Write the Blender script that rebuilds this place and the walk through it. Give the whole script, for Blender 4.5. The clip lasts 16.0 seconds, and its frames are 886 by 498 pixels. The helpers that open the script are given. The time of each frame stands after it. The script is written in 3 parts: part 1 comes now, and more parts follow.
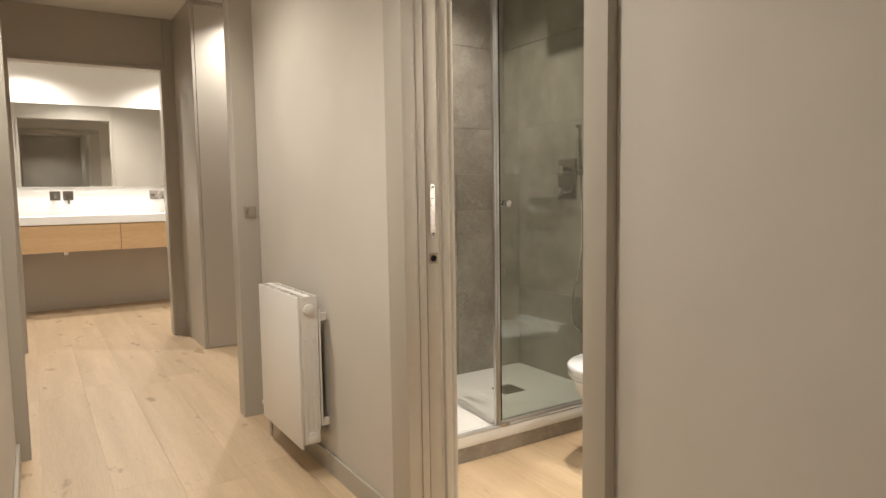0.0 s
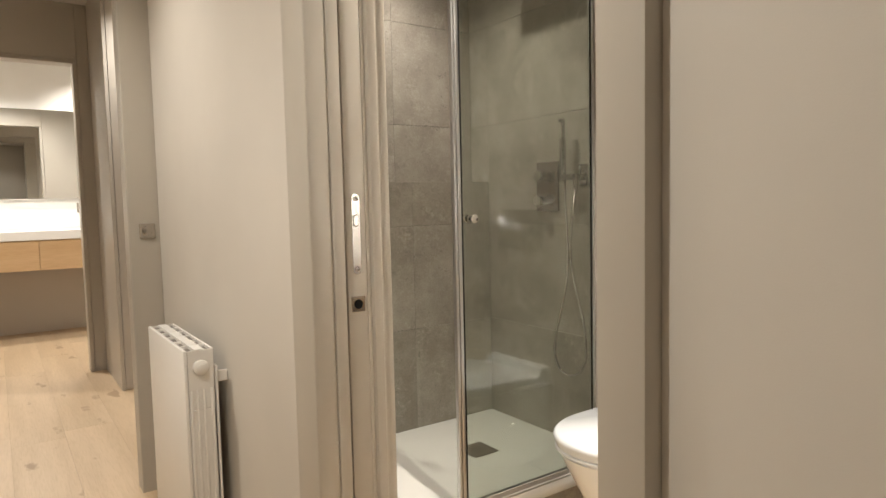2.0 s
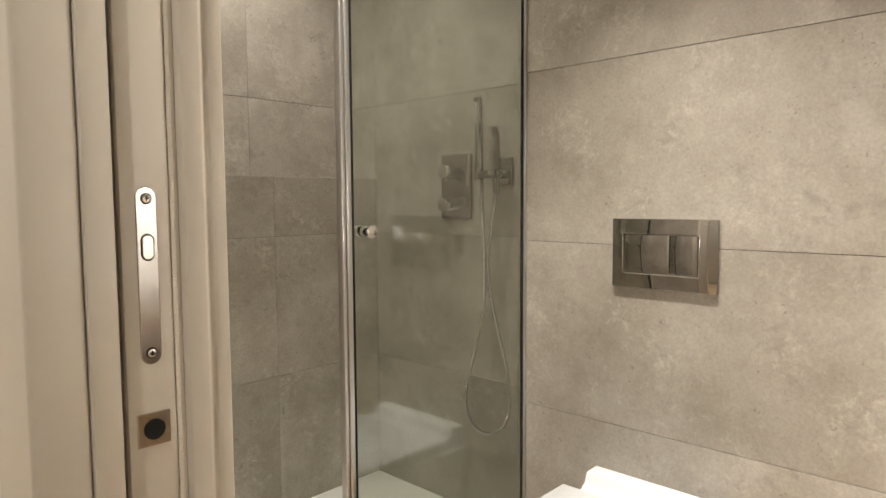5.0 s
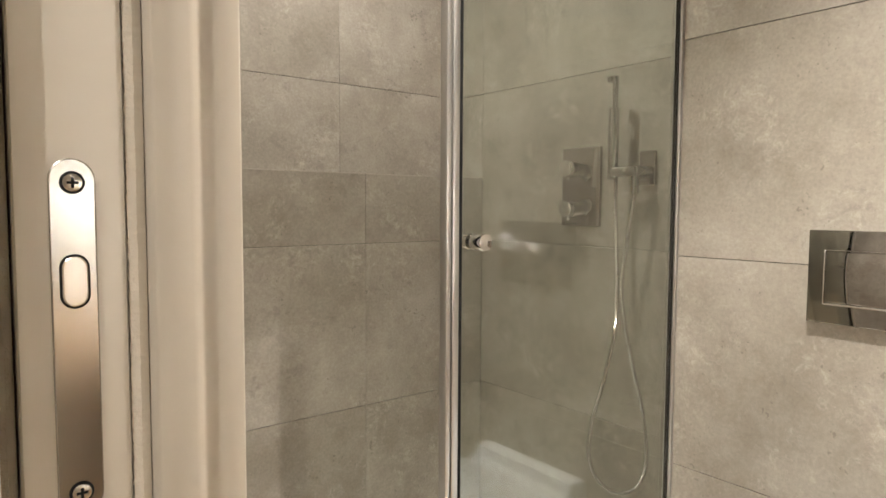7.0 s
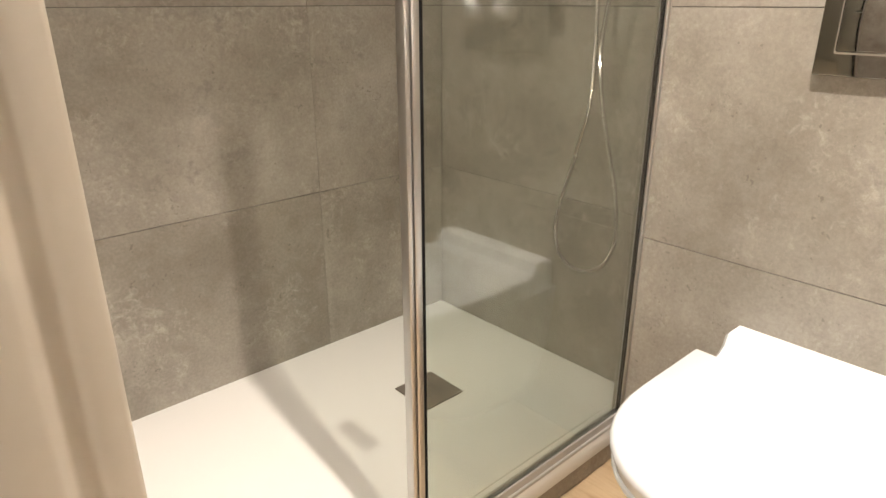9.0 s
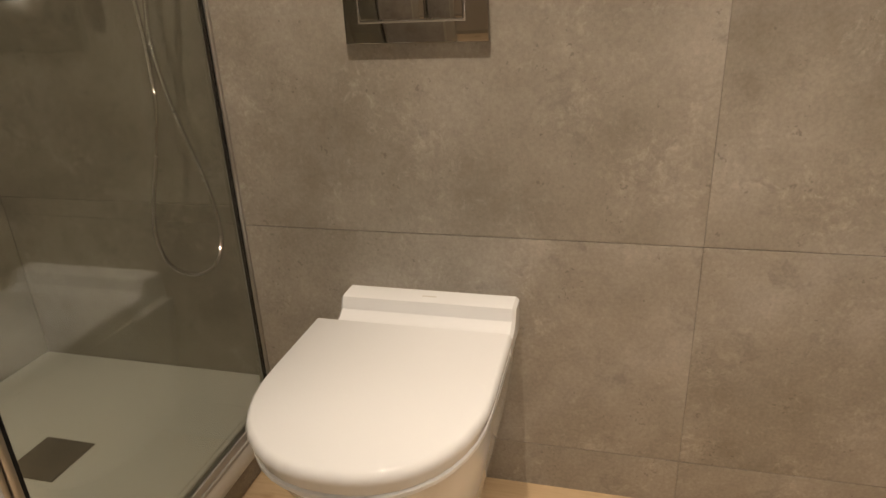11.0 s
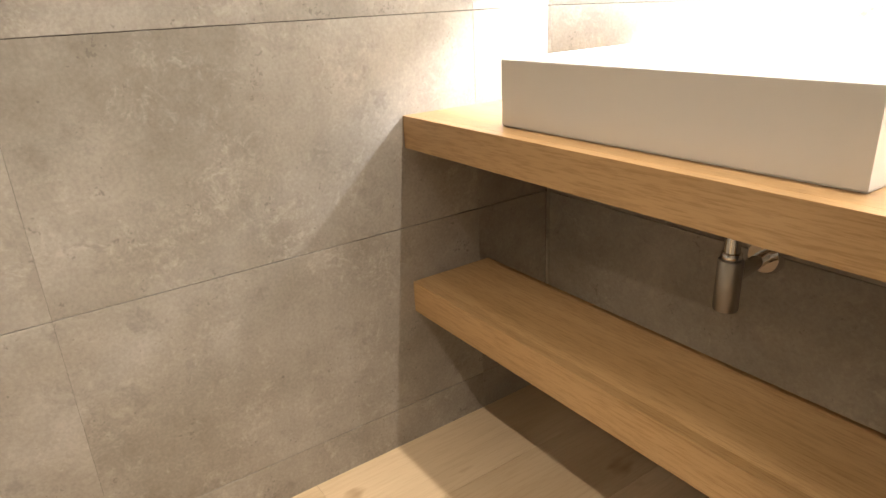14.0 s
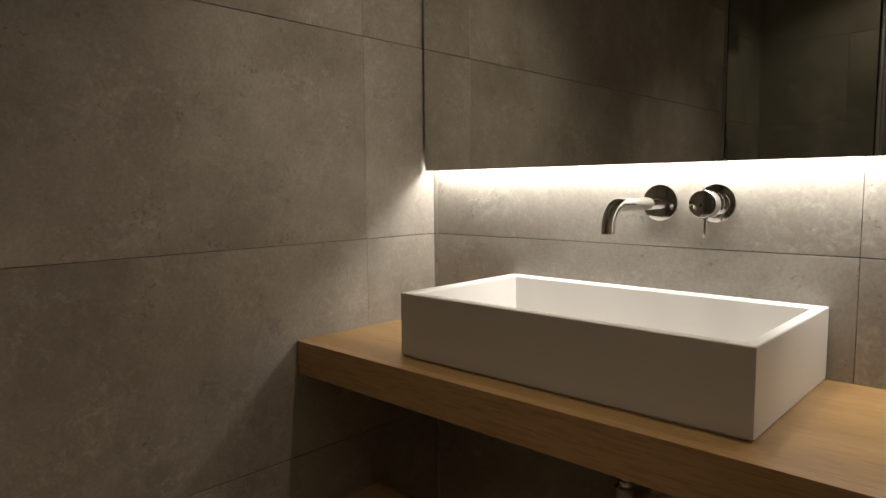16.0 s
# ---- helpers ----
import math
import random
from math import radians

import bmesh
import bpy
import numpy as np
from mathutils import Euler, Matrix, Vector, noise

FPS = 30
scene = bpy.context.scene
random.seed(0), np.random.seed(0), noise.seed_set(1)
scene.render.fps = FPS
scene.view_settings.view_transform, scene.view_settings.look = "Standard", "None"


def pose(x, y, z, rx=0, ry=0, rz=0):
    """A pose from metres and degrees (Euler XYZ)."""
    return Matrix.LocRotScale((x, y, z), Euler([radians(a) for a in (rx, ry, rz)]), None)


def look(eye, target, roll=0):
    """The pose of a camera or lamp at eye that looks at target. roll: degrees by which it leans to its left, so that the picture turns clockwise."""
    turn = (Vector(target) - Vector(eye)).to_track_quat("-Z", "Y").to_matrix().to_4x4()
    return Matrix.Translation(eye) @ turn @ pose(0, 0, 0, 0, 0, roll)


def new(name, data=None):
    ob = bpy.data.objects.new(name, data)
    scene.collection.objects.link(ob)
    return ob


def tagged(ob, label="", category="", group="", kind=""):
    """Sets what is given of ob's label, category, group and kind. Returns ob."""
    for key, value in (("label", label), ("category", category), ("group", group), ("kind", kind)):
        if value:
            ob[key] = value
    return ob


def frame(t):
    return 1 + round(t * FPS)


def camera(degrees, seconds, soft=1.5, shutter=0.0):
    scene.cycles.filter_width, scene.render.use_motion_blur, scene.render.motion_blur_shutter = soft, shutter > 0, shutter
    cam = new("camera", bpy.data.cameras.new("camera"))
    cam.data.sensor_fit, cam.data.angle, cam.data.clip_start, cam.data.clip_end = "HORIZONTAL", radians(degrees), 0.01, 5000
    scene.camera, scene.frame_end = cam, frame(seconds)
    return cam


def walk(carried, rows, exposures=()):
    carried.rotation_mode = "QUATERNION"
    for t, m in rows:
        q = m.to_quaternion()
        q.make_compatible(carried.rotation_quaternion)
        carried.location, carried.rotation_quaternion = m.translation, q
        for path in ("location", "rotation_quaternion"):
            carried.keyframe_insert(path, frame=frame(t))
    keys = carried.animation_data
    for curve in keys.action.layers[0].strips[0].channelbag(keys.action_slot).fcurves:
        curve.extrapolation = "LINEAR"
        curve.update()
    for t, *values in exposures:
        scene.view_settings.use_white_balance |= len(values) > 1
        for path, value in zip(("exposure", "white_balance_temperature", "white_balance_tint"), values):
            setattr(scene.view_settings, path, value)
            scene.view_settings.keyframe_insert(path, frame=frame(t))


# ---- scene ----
cam = camera(69.0, 16.0)
PATH = [
    (0, (-1.012, 0.099, 1.109), (0.059, 1.779, 0.936), -0.9),
    (0.5, (-0.931, 0.263, 1.11), (0.175, 1.923, 0.972), 0.3),
    (1, (-0.844, 0.384, 1.115), (0.309, 2.014, 0.988), -0.6),
    (1.5, (-0.694, 0.494, 1.104), (0.455, 2.125, 0.975), -0.6),
    (2, (-0.585, 0.591, 1.116), (0.552, 2.23, 0.971), -1.3),
    (2.5, (-0.544, 0.729, 1.117), (0.651, 2.325, 0.966), -0.7),
    (3, (-0.533, 0.884, 1.131), (0.818, 2.351, 0.975), -3.3),
    (3.5, (-0.466, 0.993, 1.117), (0.951, 2.392, 0.937), -2.1),
    (4, (-0.326, 1.081, 1.113), (1.133, 2.439, 0.955), -1.8),
    (4.2, (-0.289, 1.093, 1.118), (1.168, 2.453, 0.954), -1.3),
    (6.5, (-0.128, 1.383, 1.124), (1.303, 2.777, 1.031), 0.8),
    (7, (-0.028, 1.441, 1.117), (1.210, 3.006, 0.986), 0.3),
    (7.5, (0.035, 1.493, 1.091), (1.113, 3.134, 0.706), 1.0),
    (8, (0.053, 1.5, 1.059), (1.106, 3.11, 0.511), 1.0),
    (8.2, (0.05, 1.525, 1.049), (1.097, 3.11, 0.423), 0.8),
    (10.3, (0.069, 1.554, 1.012), (1.803, 2.265, 0.313), -1.8),
    (10.5, (0.084, 1.549, 1.009), (1.855, 2.145, 0.297), -1.9),
    (11, (0.105, 1.483, 1.001), (1.893, 1.97, 0.25), -2.7),
    (11.5, (0.124, 1.52, 1.020), (1.946, 1.64, 0.210), -2.1),
    (12, (0.119, 1.497, 1.029), (1.932, 1.332, 0.201), -2.1),
    (12.5, (0.111, 1.433, 1.026), (1.847, 0.885, 0.198), -1.9),
    (13, (0.102, 1.353, 1.041), (1.753, 0.589, 0.209), -2.6),
    (13.5, (0.059, 1.322, 1.037), (1.638, 0.382, 0.247), -2.5),
    (14, (0.029, 1.318, 1.039), (1.576, 0.275, 0.319), -2.9),
    (14.5, (0.042, 1.345, 1.052), (1.519, 0.157, 0.414), -3.8),
    (15, (0.066, 1.368, 1.065), (1.465, 0.017, 0.598), -2.8),
    (15.5, (0.079, 1.354, 1.098), (1.453, -0.066, 0.788), -1.9),
    (16, (0.08, 1.361, 1.13), (1.444, -0.09, 0.94), -0.5),
]
EXPOSURES = [
    (0.0, -0.02, 6400, 10), (4.0, 0.12, 6300, 10), (6.5, 0.27, 6250, 10), (8.0, 0.62, 6150, 11), (10.3, -0.5, 7300, 15), (11.0, -0.95, 7550, 16), (12.0, -0.9, 8100, 18), (12.5, -0.68, 8350, 18),
    (13.5, -0.22, 7000, 13), (14.0, -0.2, 6600, 11), (14.5, -0.55, 6500, 10), (15.0, -1.32, 6400, 9), (15.5, -2.38, 6800, 10), (16.0, -2.95, 7350, 12),
]
walk(cam, [(t, look(eye, target, roll)) for t, eye, target, roll in PATH], EXPOSURES)

# ---- world and lamps ----
world = bpy.data.worlds.new("world")
scene.world = world
world.use_nodes = True
world.node_tree.nodes["Background"].inputs["Color"].default_value = (0.9, 0.95, 1.0, 1)
world.node_tree.nodes["Background"].inputs["Strength"].default_value = 0.0
NEUTRAL = (1.0, 0.90, 0.77)
COOL = (1.0, 0.93, 0.84)
HALL = (1.0, 0.935, 0.84)
# x, y, ceiling height, watts, colour, cone degrees
DOWNLIGHTS = [
    (0.535, 1.71, 2.40, 152.0, NEUTRAL, 84, "bathroom"),
    (0.68, 2.66, 2.40, 48.0, NEUTRAL, 126, "bathroom"),
    (0.70, 0.46, 2.40, 170.0, NEUTRAL, 84, "bathroom"),
    (-0.86, 2.75, 2.48, 86.0, HALL, 124, "corridor"),
    (-0.86, 1.34, 2.48, 72.0, HALL, 118, "corridor"),
    # added fill, no known fixture here; brightens the corridor's near end
    (-0.62, -0.80, 2.48, 26.0, HALL, 130, "corridor"),
    (0.38, 4.66, 2.48, 80.0, HALL, 134, "corridor"),
    (-1.00, 7.16, 2.48, 72.0, COOL, 140, "second bathroom"),
    (0.30, 7.16, 2.48, 72.0, COOL, 140, "second bathroom"),
    (-0.45, 6.30, 2.48, 120.0, COOL, 150, "second bathroom"),
]
for lx, ly, lz, watts, tone, cone, where in DOWNLIGHTS:
    lamp = bpy.data.lights.new("downlight_lamp", "SPOT")
    lamp.energy, lamp.color, lamp.shadow_soft_size = watts, tone, 0.014
    lamp.spot_size, lamp.spot_blend = radians(cone), 0.7
    new("downlight_lamp", lamp).matrix_world = pose(lx, ly, lz - 0.012)
strip = bpy.data.lights.new("mirror_strip_lamp", "AREA")
strip.shape, strip.size, strip.size_y, strip.energy, strip.color = "RECTANGLE", 1.06, 0.014, 29.0, (0.94, 0.97, 1.0)
new("mirror_strip_lamp", strip).matrix_world = pose(0.65, 0.217, 1.185)


# ---- materials ----
def material(name):
    m = bpy.data.materials.new(name)
    m.use_nodes = True
    return m, m.node_tree.nodes, m.node_tree.links, m.node_tree.nodes["Principled BSDF"]


def ramp(nodes, stops):
    r = nodes.new("ShaderNodeValToRGB")
    e = r.color_ramp.elements
    e[0].position, e[0].color = stops[0][0], (*stops[0][1], 1)
    e[1].position, e[1].color = stops[-1][0], (*stops[-1][1], 1)
    for p, c in stops[1:-1]:
        x = e.new(p)
        x.color = (*c, 1)
    return r


def local_coords(nodes, links, stretch=(1, 1, 1), spread=0.0):
    """Object coordinates, shifted by the object's own random number."""
    tc = nodes.new("ShaderNodeTexCoord")
    mp = nodes.new("ShaderNodeMapping")
    mp.inputs["Scale"].default_value = stretch
    links.new(tc.outputs["Object"], mp.inputs["Vector"])
    if spread:
        info = nodes.new("ShaderNodeObjectInfo")
        mul = nodes.new("ShaderNodeMath")
        mul.operation = "MULTIPLY"
        mul.inputs[1].default_value = spread
        links.new(info.outputs["Random"], mul.inputs[0])
        links.new(mul.outputs[0], mp.inputs["Location"])
    return mp


def noise_tex(nodes, links, vec, scale, detail=4.0, rough=0.55):
    n = nodes.new("ShaderNodeTexNoise")
    n.inputs["Scale"].default_value, n.inputs["Detail"].default_value, n.inputs["Roughness"].default_value = scale, detail, rough
    links.new(vec.outputs[0], n.inputs["Vector"])
    return n


def mixed(nodes, links, a, b, fac, mode="MIX"):
    m = nodes.new("ShaderNodeMix")
    m.data_type, m.blend_type = "RGBA", mode
    for sock, v in ((m.inputs[6], a), (m.inputs[7], b), (m.inputs[0], fac)):
        if isinstance(v, (tuple, float, int)):
            sock.default_value = (*v, 1) if isinstance(v, tuple) else v
        else:
            links.new(v, sock)
    return m.outputs[2]


def bump(nodes, links, p, height, strength, distance=0.002):
    b = nodes.new("ShaderNodeBump")
    b.inputs["Strength"].default_value, b.inputs["Distance"].default_value = strength, distance
    links.new(height, b.inputs["Height"])
    links.new(b.outputs[0], p.inputs["Normal"])


def paint(name, colour, rough=0.55, vary=0.04, grain=0.12):
    m, n, l, p = material(name)
    v = local_coords(n, l)
    a = noise_tex(n, l, v, 1.6, 3)
    f = noise_tex(n, l, v, 420, 2)
    lo, hi = tuple(c * (1 - vary) for c in colour), tuple(min(1, c * (1 + vary)) for c in colour)
    r = ramp(n, [(0.35, lo), (0.65, hi)])
    l.new(a.outputs[0], r.inputs[0])
    l.new(r.outputs[0], p.inputs["Base Color"])
    p.inputs["Roughness"].default_value = rough
    bump(n, l, p, f.outputs[0], grain, 0.001)
    return m


def plain(name, colour, rough=0.4, metal=0.0, coat=0.0):
    m, n, l, p = material(name)
    v = local_coords(n, l)
    a = noise_tex(n, l, v, 9, 4)
    mr = n.new("ShaderNodeMapRange")
    mr.inputs["To Min"].default_value, mr.inputs["To Max"].default_value = rough * 0.85, min(1, rough * 1.2)
    l.new(a.outputs[0], mr.inputs[0])
    l.new(mr.outputs[0], p.inputs["Roughness"])
    p.inputs["Base Color"].default_value = (*colour, 1)
    p.inputs["Metallic"].default_value = metal
    p.inputs["Coat Weight"].default_value = coat
    return m


def concrete_tile(name):
    m, n, l, p = material(name)
    v = local_coords(n, l, spread=37.0)
    cloud = noise_tex(n, l, v, 2.6, 9, 0.68)
    base = ramp(n, [(0.33, (0.245, 0.217, 0.182)), (0.47, (0.318, 0.288, 0.248)), (0.56, (0.362, 0.332, 0.290)), (0.68, (0.435, 0.405, 0.362))])
    l.new(cloud.outputs[0], base.inputs[0])
    # warped coordinates tear the blooms into streaks and patches
    wob = noise_tex(n, l, v, 9.0, 4, 0.6)
    add = n.new("ShaderNodeVectorMath")
    add.operation = "MULTIPLY_ADD"
    add.inputs[1].default_value = (0.10, 0.10, 0.10)
    l.new(wob.outputs["Color"], add.inputs[0])
    l.new(v.outputs[0], add.inputs[2])
    drift = noise_tex(n, l, add, 6.0, 6, 0.65)
    fleck = noise_tex(n, l, add, 55, 6, 0.75)
    mul = n.new("ShaderNodeMath")
    mul.operation = "MULTIPLY"
    l.new(drift.outputs[0], mul.inputs[0])
    l.new(fleck.outputs[0], mul.inputs[1])
    bloom = ramp(n, [(0.272, (0, 0, 0)), (0.340, (0.26, 0.26, 0.26)), (0.40, (0.60, 0.60, 0.60))])
    l.new(mul.outputs[0], bloom.inputs[0])
    c1 = mixed(n, l, base.outputs[0], (0.52, 0.485, 0.435), bloom.outputs[0])
    # darker stained patches with torn edges
    stain = noise_tex(n, l, add, 13.0, 8, 0.72)
    sr = ramp(n, [(0.56, (0, 0, 0)), (0.66, (0.46, 0.46, 0.46))])
    l.new(stain.outputs[0], sr.inputs[0])
    c1 = mixed(n, l, c1, (0.215, 0.195, 0.170), sr.outputs[0])
    # small dark pits
    pits = noise_tex(n, l, v, 130, 2, 0.5)
    where = noise_tex(n, l, v, 15.0, 4, 0.6)
    pm = n.new("ShaderNodeMath")
    pm.operation = "MULTIPLY"
    l.new(pits.outputs[0], pm.inputs[0])
    l.new(where.outputs[0], pm.inputs[1])
    dark = ramp(n, [(0.392, (0, 0, 0)), (0.432, (0.45, 0.45, 0.45))])
    l.new(pm.outputs[0], dark.inputs[0])
    c2 = mixed(n, l, c1, (0.115, 0.102, 0.09), dark.outputs[0])
    fine = noise_tex(n, l, v, 150, 4, 0.65)
    tone = ramp(n, [(0.3, (0.88, 0.88, 0.88)), (0.7, (1.11, 1.11, 1.11))])
    l.new(fine.outputs[0], tone.inputs[0])
    c3 = mixed(n, l, c2, tone.outputs[0], 1.0, "MULTIPLY")
    l.new(c3, p.inputs["Base Color"])
    rr = n.new("ShaderNodeMapRange")
    rr.inputs["To Min"].default_value, rr.inputs["To Max"].default_value = 0.40, 0.64
    l.new(cloud.outputs[0], rr.inputs[0])
    l.new(rr.outputs[0], p.inputs["Roughness"])
    bump(n, l, p, fleck.outputs[0], 0.12, 0.001)
    return m


def oak(name, along, dark, light, knots=0.0, rough=0.45, fine=1.0, pore=(0.66, 0.60, 0.52)):
    """Wood with its grain along axis 0, 1 or 2 of the object."""
    m, n, l, p = material(name)
    st = [9.0, 9.0, 9.0]
    st[along] = 0.7
    v = local_coords(n, l, tuple(st), 23.0)
    v2 = local_coords(n, l, tuple(18 * s if i != along else 1.2 for i, s in enumerate((1, 1, 1))), 11.0)
    warp = noise_tex(n, l, v, 1.0, 5, 0.55)
    base = ramp(n, [(0.30, dark), (0.52, tuple((a + b) / 2 for a, b in zip(dark, light))), (0.72, light)])
    l.new(warp.outputs[0], base.inputs[0])
    pores = noise_tex(n, l, v2, 9.0 * fine, 4, 0.65)
    pr = ramp(n, [(0.36, pore), (0.54, (1, 1, 1))])
    l.new(pores.outputs[0], pr.inputs[0])
    col = mixed(n, l, base.outputs[0], pr.outputs[0], 0.85, "MULTIPLY")
    if knots:
        v3 = local_coords(n, l, tuple(2.6 if i != along else 1.1 for i in range(3)), 71.0)
        ka = noise_tex(n, l, v3, 3.6, 3, 0.5)
        kr = ramp(n, [(0.655, (0, 0, 0)), (0.72, (1, 1, 1))])
        l.new(ka.outputs[0], kr.inputs[0])
        km = n.new("ShaderNodeMath")
        km.operation = "MULTIPLY"
        km.inputs[1].default_value = knots
        l.new(kr.outputs[0], km.inputs[0])
        col = mixed(n, l, col, (0.24, 0.145, 0.07), km.outputs[0])
    info = n.new("ShaderNodeObjectInfo")
    tr = ramp(n, [(0.0, (0.95, 0.945, 0.93)), (1.0, (1.04, 1.04, 1.04))])
    l.new(info.outputs["Random"], tr.inputs[0])
    col = mixed(n, l, col, tr.outputs[0], 1.0, "MULTIPLY")
    l.new(col, p.inputs["Base Color"])
    p.inputs["Roughness"].default_value = rough
    bump(n, l, p, pores.outputs[0], 0.12, 0.001)
    return m


def glass(name, tint, gloss):
    """Thin tinted pane: light passes straight through and takes the tint, Fresnel adds the gloss."""
    m, n, l, p = material(name)
    tr = n.new("ShaderNodeBsdfTransparent")
    tr.inputs[0].default_value = (*tint, 1)
    gl = n.new("ShaderNodeBsdfGlossy")
    gl.inputs["Roughness"].default_value = 0.0
    gl.inputs["Color"].default_value = (gloss, gloss, gloss, 1)
    lw = n.new("ShaderNodeLayerWeight")
    lw.inputs["Blend"].default_value = 0.5
    pw = n.new("ShaderNodeMath")
    pw.operation = "POWER"
    pw.inputs[1].default_value = 3.6
    l.new(lw.outputs["Facing"], pw.inputs[0])
    fr = n.new("ShaderNodeMath")
    fr.operation = "MULTIPLY_ADD"
    fr.inputs[1].default_value, fr.inputs[2].default_value = 0.94, 0.065
    l.new(pw.outputs[0], fr.inputs[0])
    mix = n.new("ShaderNodeMixShader")
    l.new(fr.outputs[0], mix.inputs[0])
    l.new(tr.outputs[0], mix.inputs[1])
    l.new(gl.outputs[0], mix.inputs[2])
    l.new(mix.outputs[0], n["Material Output"].inputs["Surface"])
    return m


def glow(name, colour, strength):
    m, n, l, p = material(name)
    p.inputs["Emission Color"].default_value = (*colour, 1)
    p.inputs["Emission Strength"].default_value = strength
    p.inputs["Base Color"].default_value = (0.8, 0.8, 0.8, 1)
    return m


M_WALL = paint("greige wall paint", (0.56, 0.52, 0.458), 0.6)
M_TRIM = paint("greige lacquer", (0.43, 0.392, 0.330), 0.42, 0.02, 0.03)
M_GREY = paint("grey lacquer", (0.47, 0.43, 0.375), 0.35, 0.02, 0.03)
M_WHITE = paint("white wall paint", (0.78, 0.76, 0.72), 0.6)
M_CEIL = paint("ceiling paint", (0.76, 0.73, 0.68), 0.7)
M_TILE = concrete_tile("concrete look porcelain")
M_GROUT = paint("dark grey grout", (0.13, 0.12, 0.105), 0.8)
M_FLOOR = oak("oiled oak plank", 1, (0.47, 0.345, 0.213), (0.61, 0.468, 0.310), 0.7, 0.40, 1.0, (0.90, 0.885, 0.86))
M_SEAM = paint("plank seam", (0.34, 0.25, 0.155), 0.8)
M_OAK = oak("oak veneer", 0, (0.335, 0.200, 0.082), (0.515, 0.330, 0.158), 0.0, 0.33, 1.9, (0.72, 0.66, 0.57))
M_OAK_LIGHT = oak("light oak veneer", 0, (0.50, 0.33, 0.17), (0.60, 0.42, 0.24), 0.0, 0.45, 1.0, (0.88, 0.86, 0.82))
M_CERAMIC = plain("white glazed ceramic", (0.79, 0.815, 0.84), 0.08, 0, 0.6)
M_BASIN = plain("matt white solid surface", (0.80, 0.785, 0.755), 0.38)
M_TRAY = plain("white resin", (0.80, 0.79, 0.76), 0.40)
M_CHROME = plain("polished chrome", (0.72, 0.71, 0.70), 0.06, 1.0)
M_STEEL = plain("brushed steel", (0.52, 0.48, 0.43), 0.22, 1.0)
M_PLATE = plain("dark polished chrome", (0.40, 0.385, 0.365), 0.04, 1.0)
M_FITTING = plain("polished chrome fitting", (0.50, 0.50, 0.49), 0.05, 1.0)
M_DRAIN = plain("matt grey metal", (0.24, 0.21, 0.18), 0.5, 0.6)
M_ALU = plain("satin aluminium", (0.52, 0.515, 0.50), 0.38, 1.0)
M_LOCK = plain("satin chrome faceplate", (0.36, 0.335, 0.30), 0.20, 1.0)
M_RAIL = plain("pale grey anodised rail", (0.52, 0.51, 0.49), 0.3, 0.4)
M_MARK = plain("faint grey print", (0.50, 0.49, 0.47), 0.4)
M_BLACK = plain("black rubber", (0.010, 0.010, 0.010), 0.8)
M_BLACK.node_tree.nodes["Principled BSDF"].inputs["Specular IOR Level"].default_value = 0.12
M_BRUSH = paint("pale brush seal", (0.56, 0.515, 0.44), 0.9, 0.12, 0.5)
M_BRUSH_DARK = paint("dark brush seal", (0.16, 0.13, 0.09), 0.9, 0.3, 0.8)
M_RAD = plain("white radiator enamel", (0.76, 0.73, 0.68), 0.35)
M_GLASS = glass("green tinted glass", (0.865, 0.890, 0.855), 1.0)
M_MIRROR = plain("silvered mirror", (0.82, 0.83, 0.81), 0.012, 1.0)
M_LED = glow("led diffuser", (0.94, 0.97, 1.0), 70.0)
M_LENS = glow("downlight lens", (1.0, 0.88, 0.74), 25.0)


# ---- mesh helpers ----
def box_bm(x0, x1, y0, y1, z0, z1, bevel=0.0, seg=1):
    bm = bmesh.new()
    add_box(bm, x0, x1, y0, y1, z0, z1, bevel, seg)
    return bm


def add_box(bm, x0, x1, y0, y1, z0, z1, bevel=0.0, seg=1):
    m = Matrix.Translation(((x0 + x1) / 2, (y0 + y1) / 2, (z0 + z1) / 2)) @ Matrix.Diagonal((x1 - x0, y1 - y0, z1 - z0, 1))
    made = bmesh.ops.create_cube(bm, size=1, matrix=m)
    if bevel:
        edges = list({e for v in made["verts"] for e in v.link_edges})
        bmesh.ops.bevel(bm, geom=edges, offset=bevel, segments=seg, affect="EDGES", profile=0.5)


def add_cyl(bm, p0, p1, r0, r1=None, seg=24, bevel=0.0):
    p0, p1 = Vector(p0), Vector(p1)
    d = p1 - p0
    m = Matrix.Translation((p0 + p1) / 2) @ d.to_track_quat("Z", "Y").to_matrix().to_4x4()
    made = bmesh.ops.create_cone(bm, cap_ends=True, segments=seg, radius1=r0, radius2=r0 if r1 is None else r1, depth=d.length, matrix=m)
    if bevel:
        caps = {f for v in made["verts"] for f in v.link_faces if len(f.verts) > 4}
        edges = list({e for f in caps for e in f.edges})
        bmesh.ops.bevel(bm, geom=edges, offset=bevel, segments=2, affect="EDGES", profile=0.5)


def cyl_bm(p0, p1, r0, r1=None, seg=24, bevel=0.0):
    bm = bmesh.new()
    add_cyl(bm, p0, p1, r0, r1, seg, bevel)
    return bm


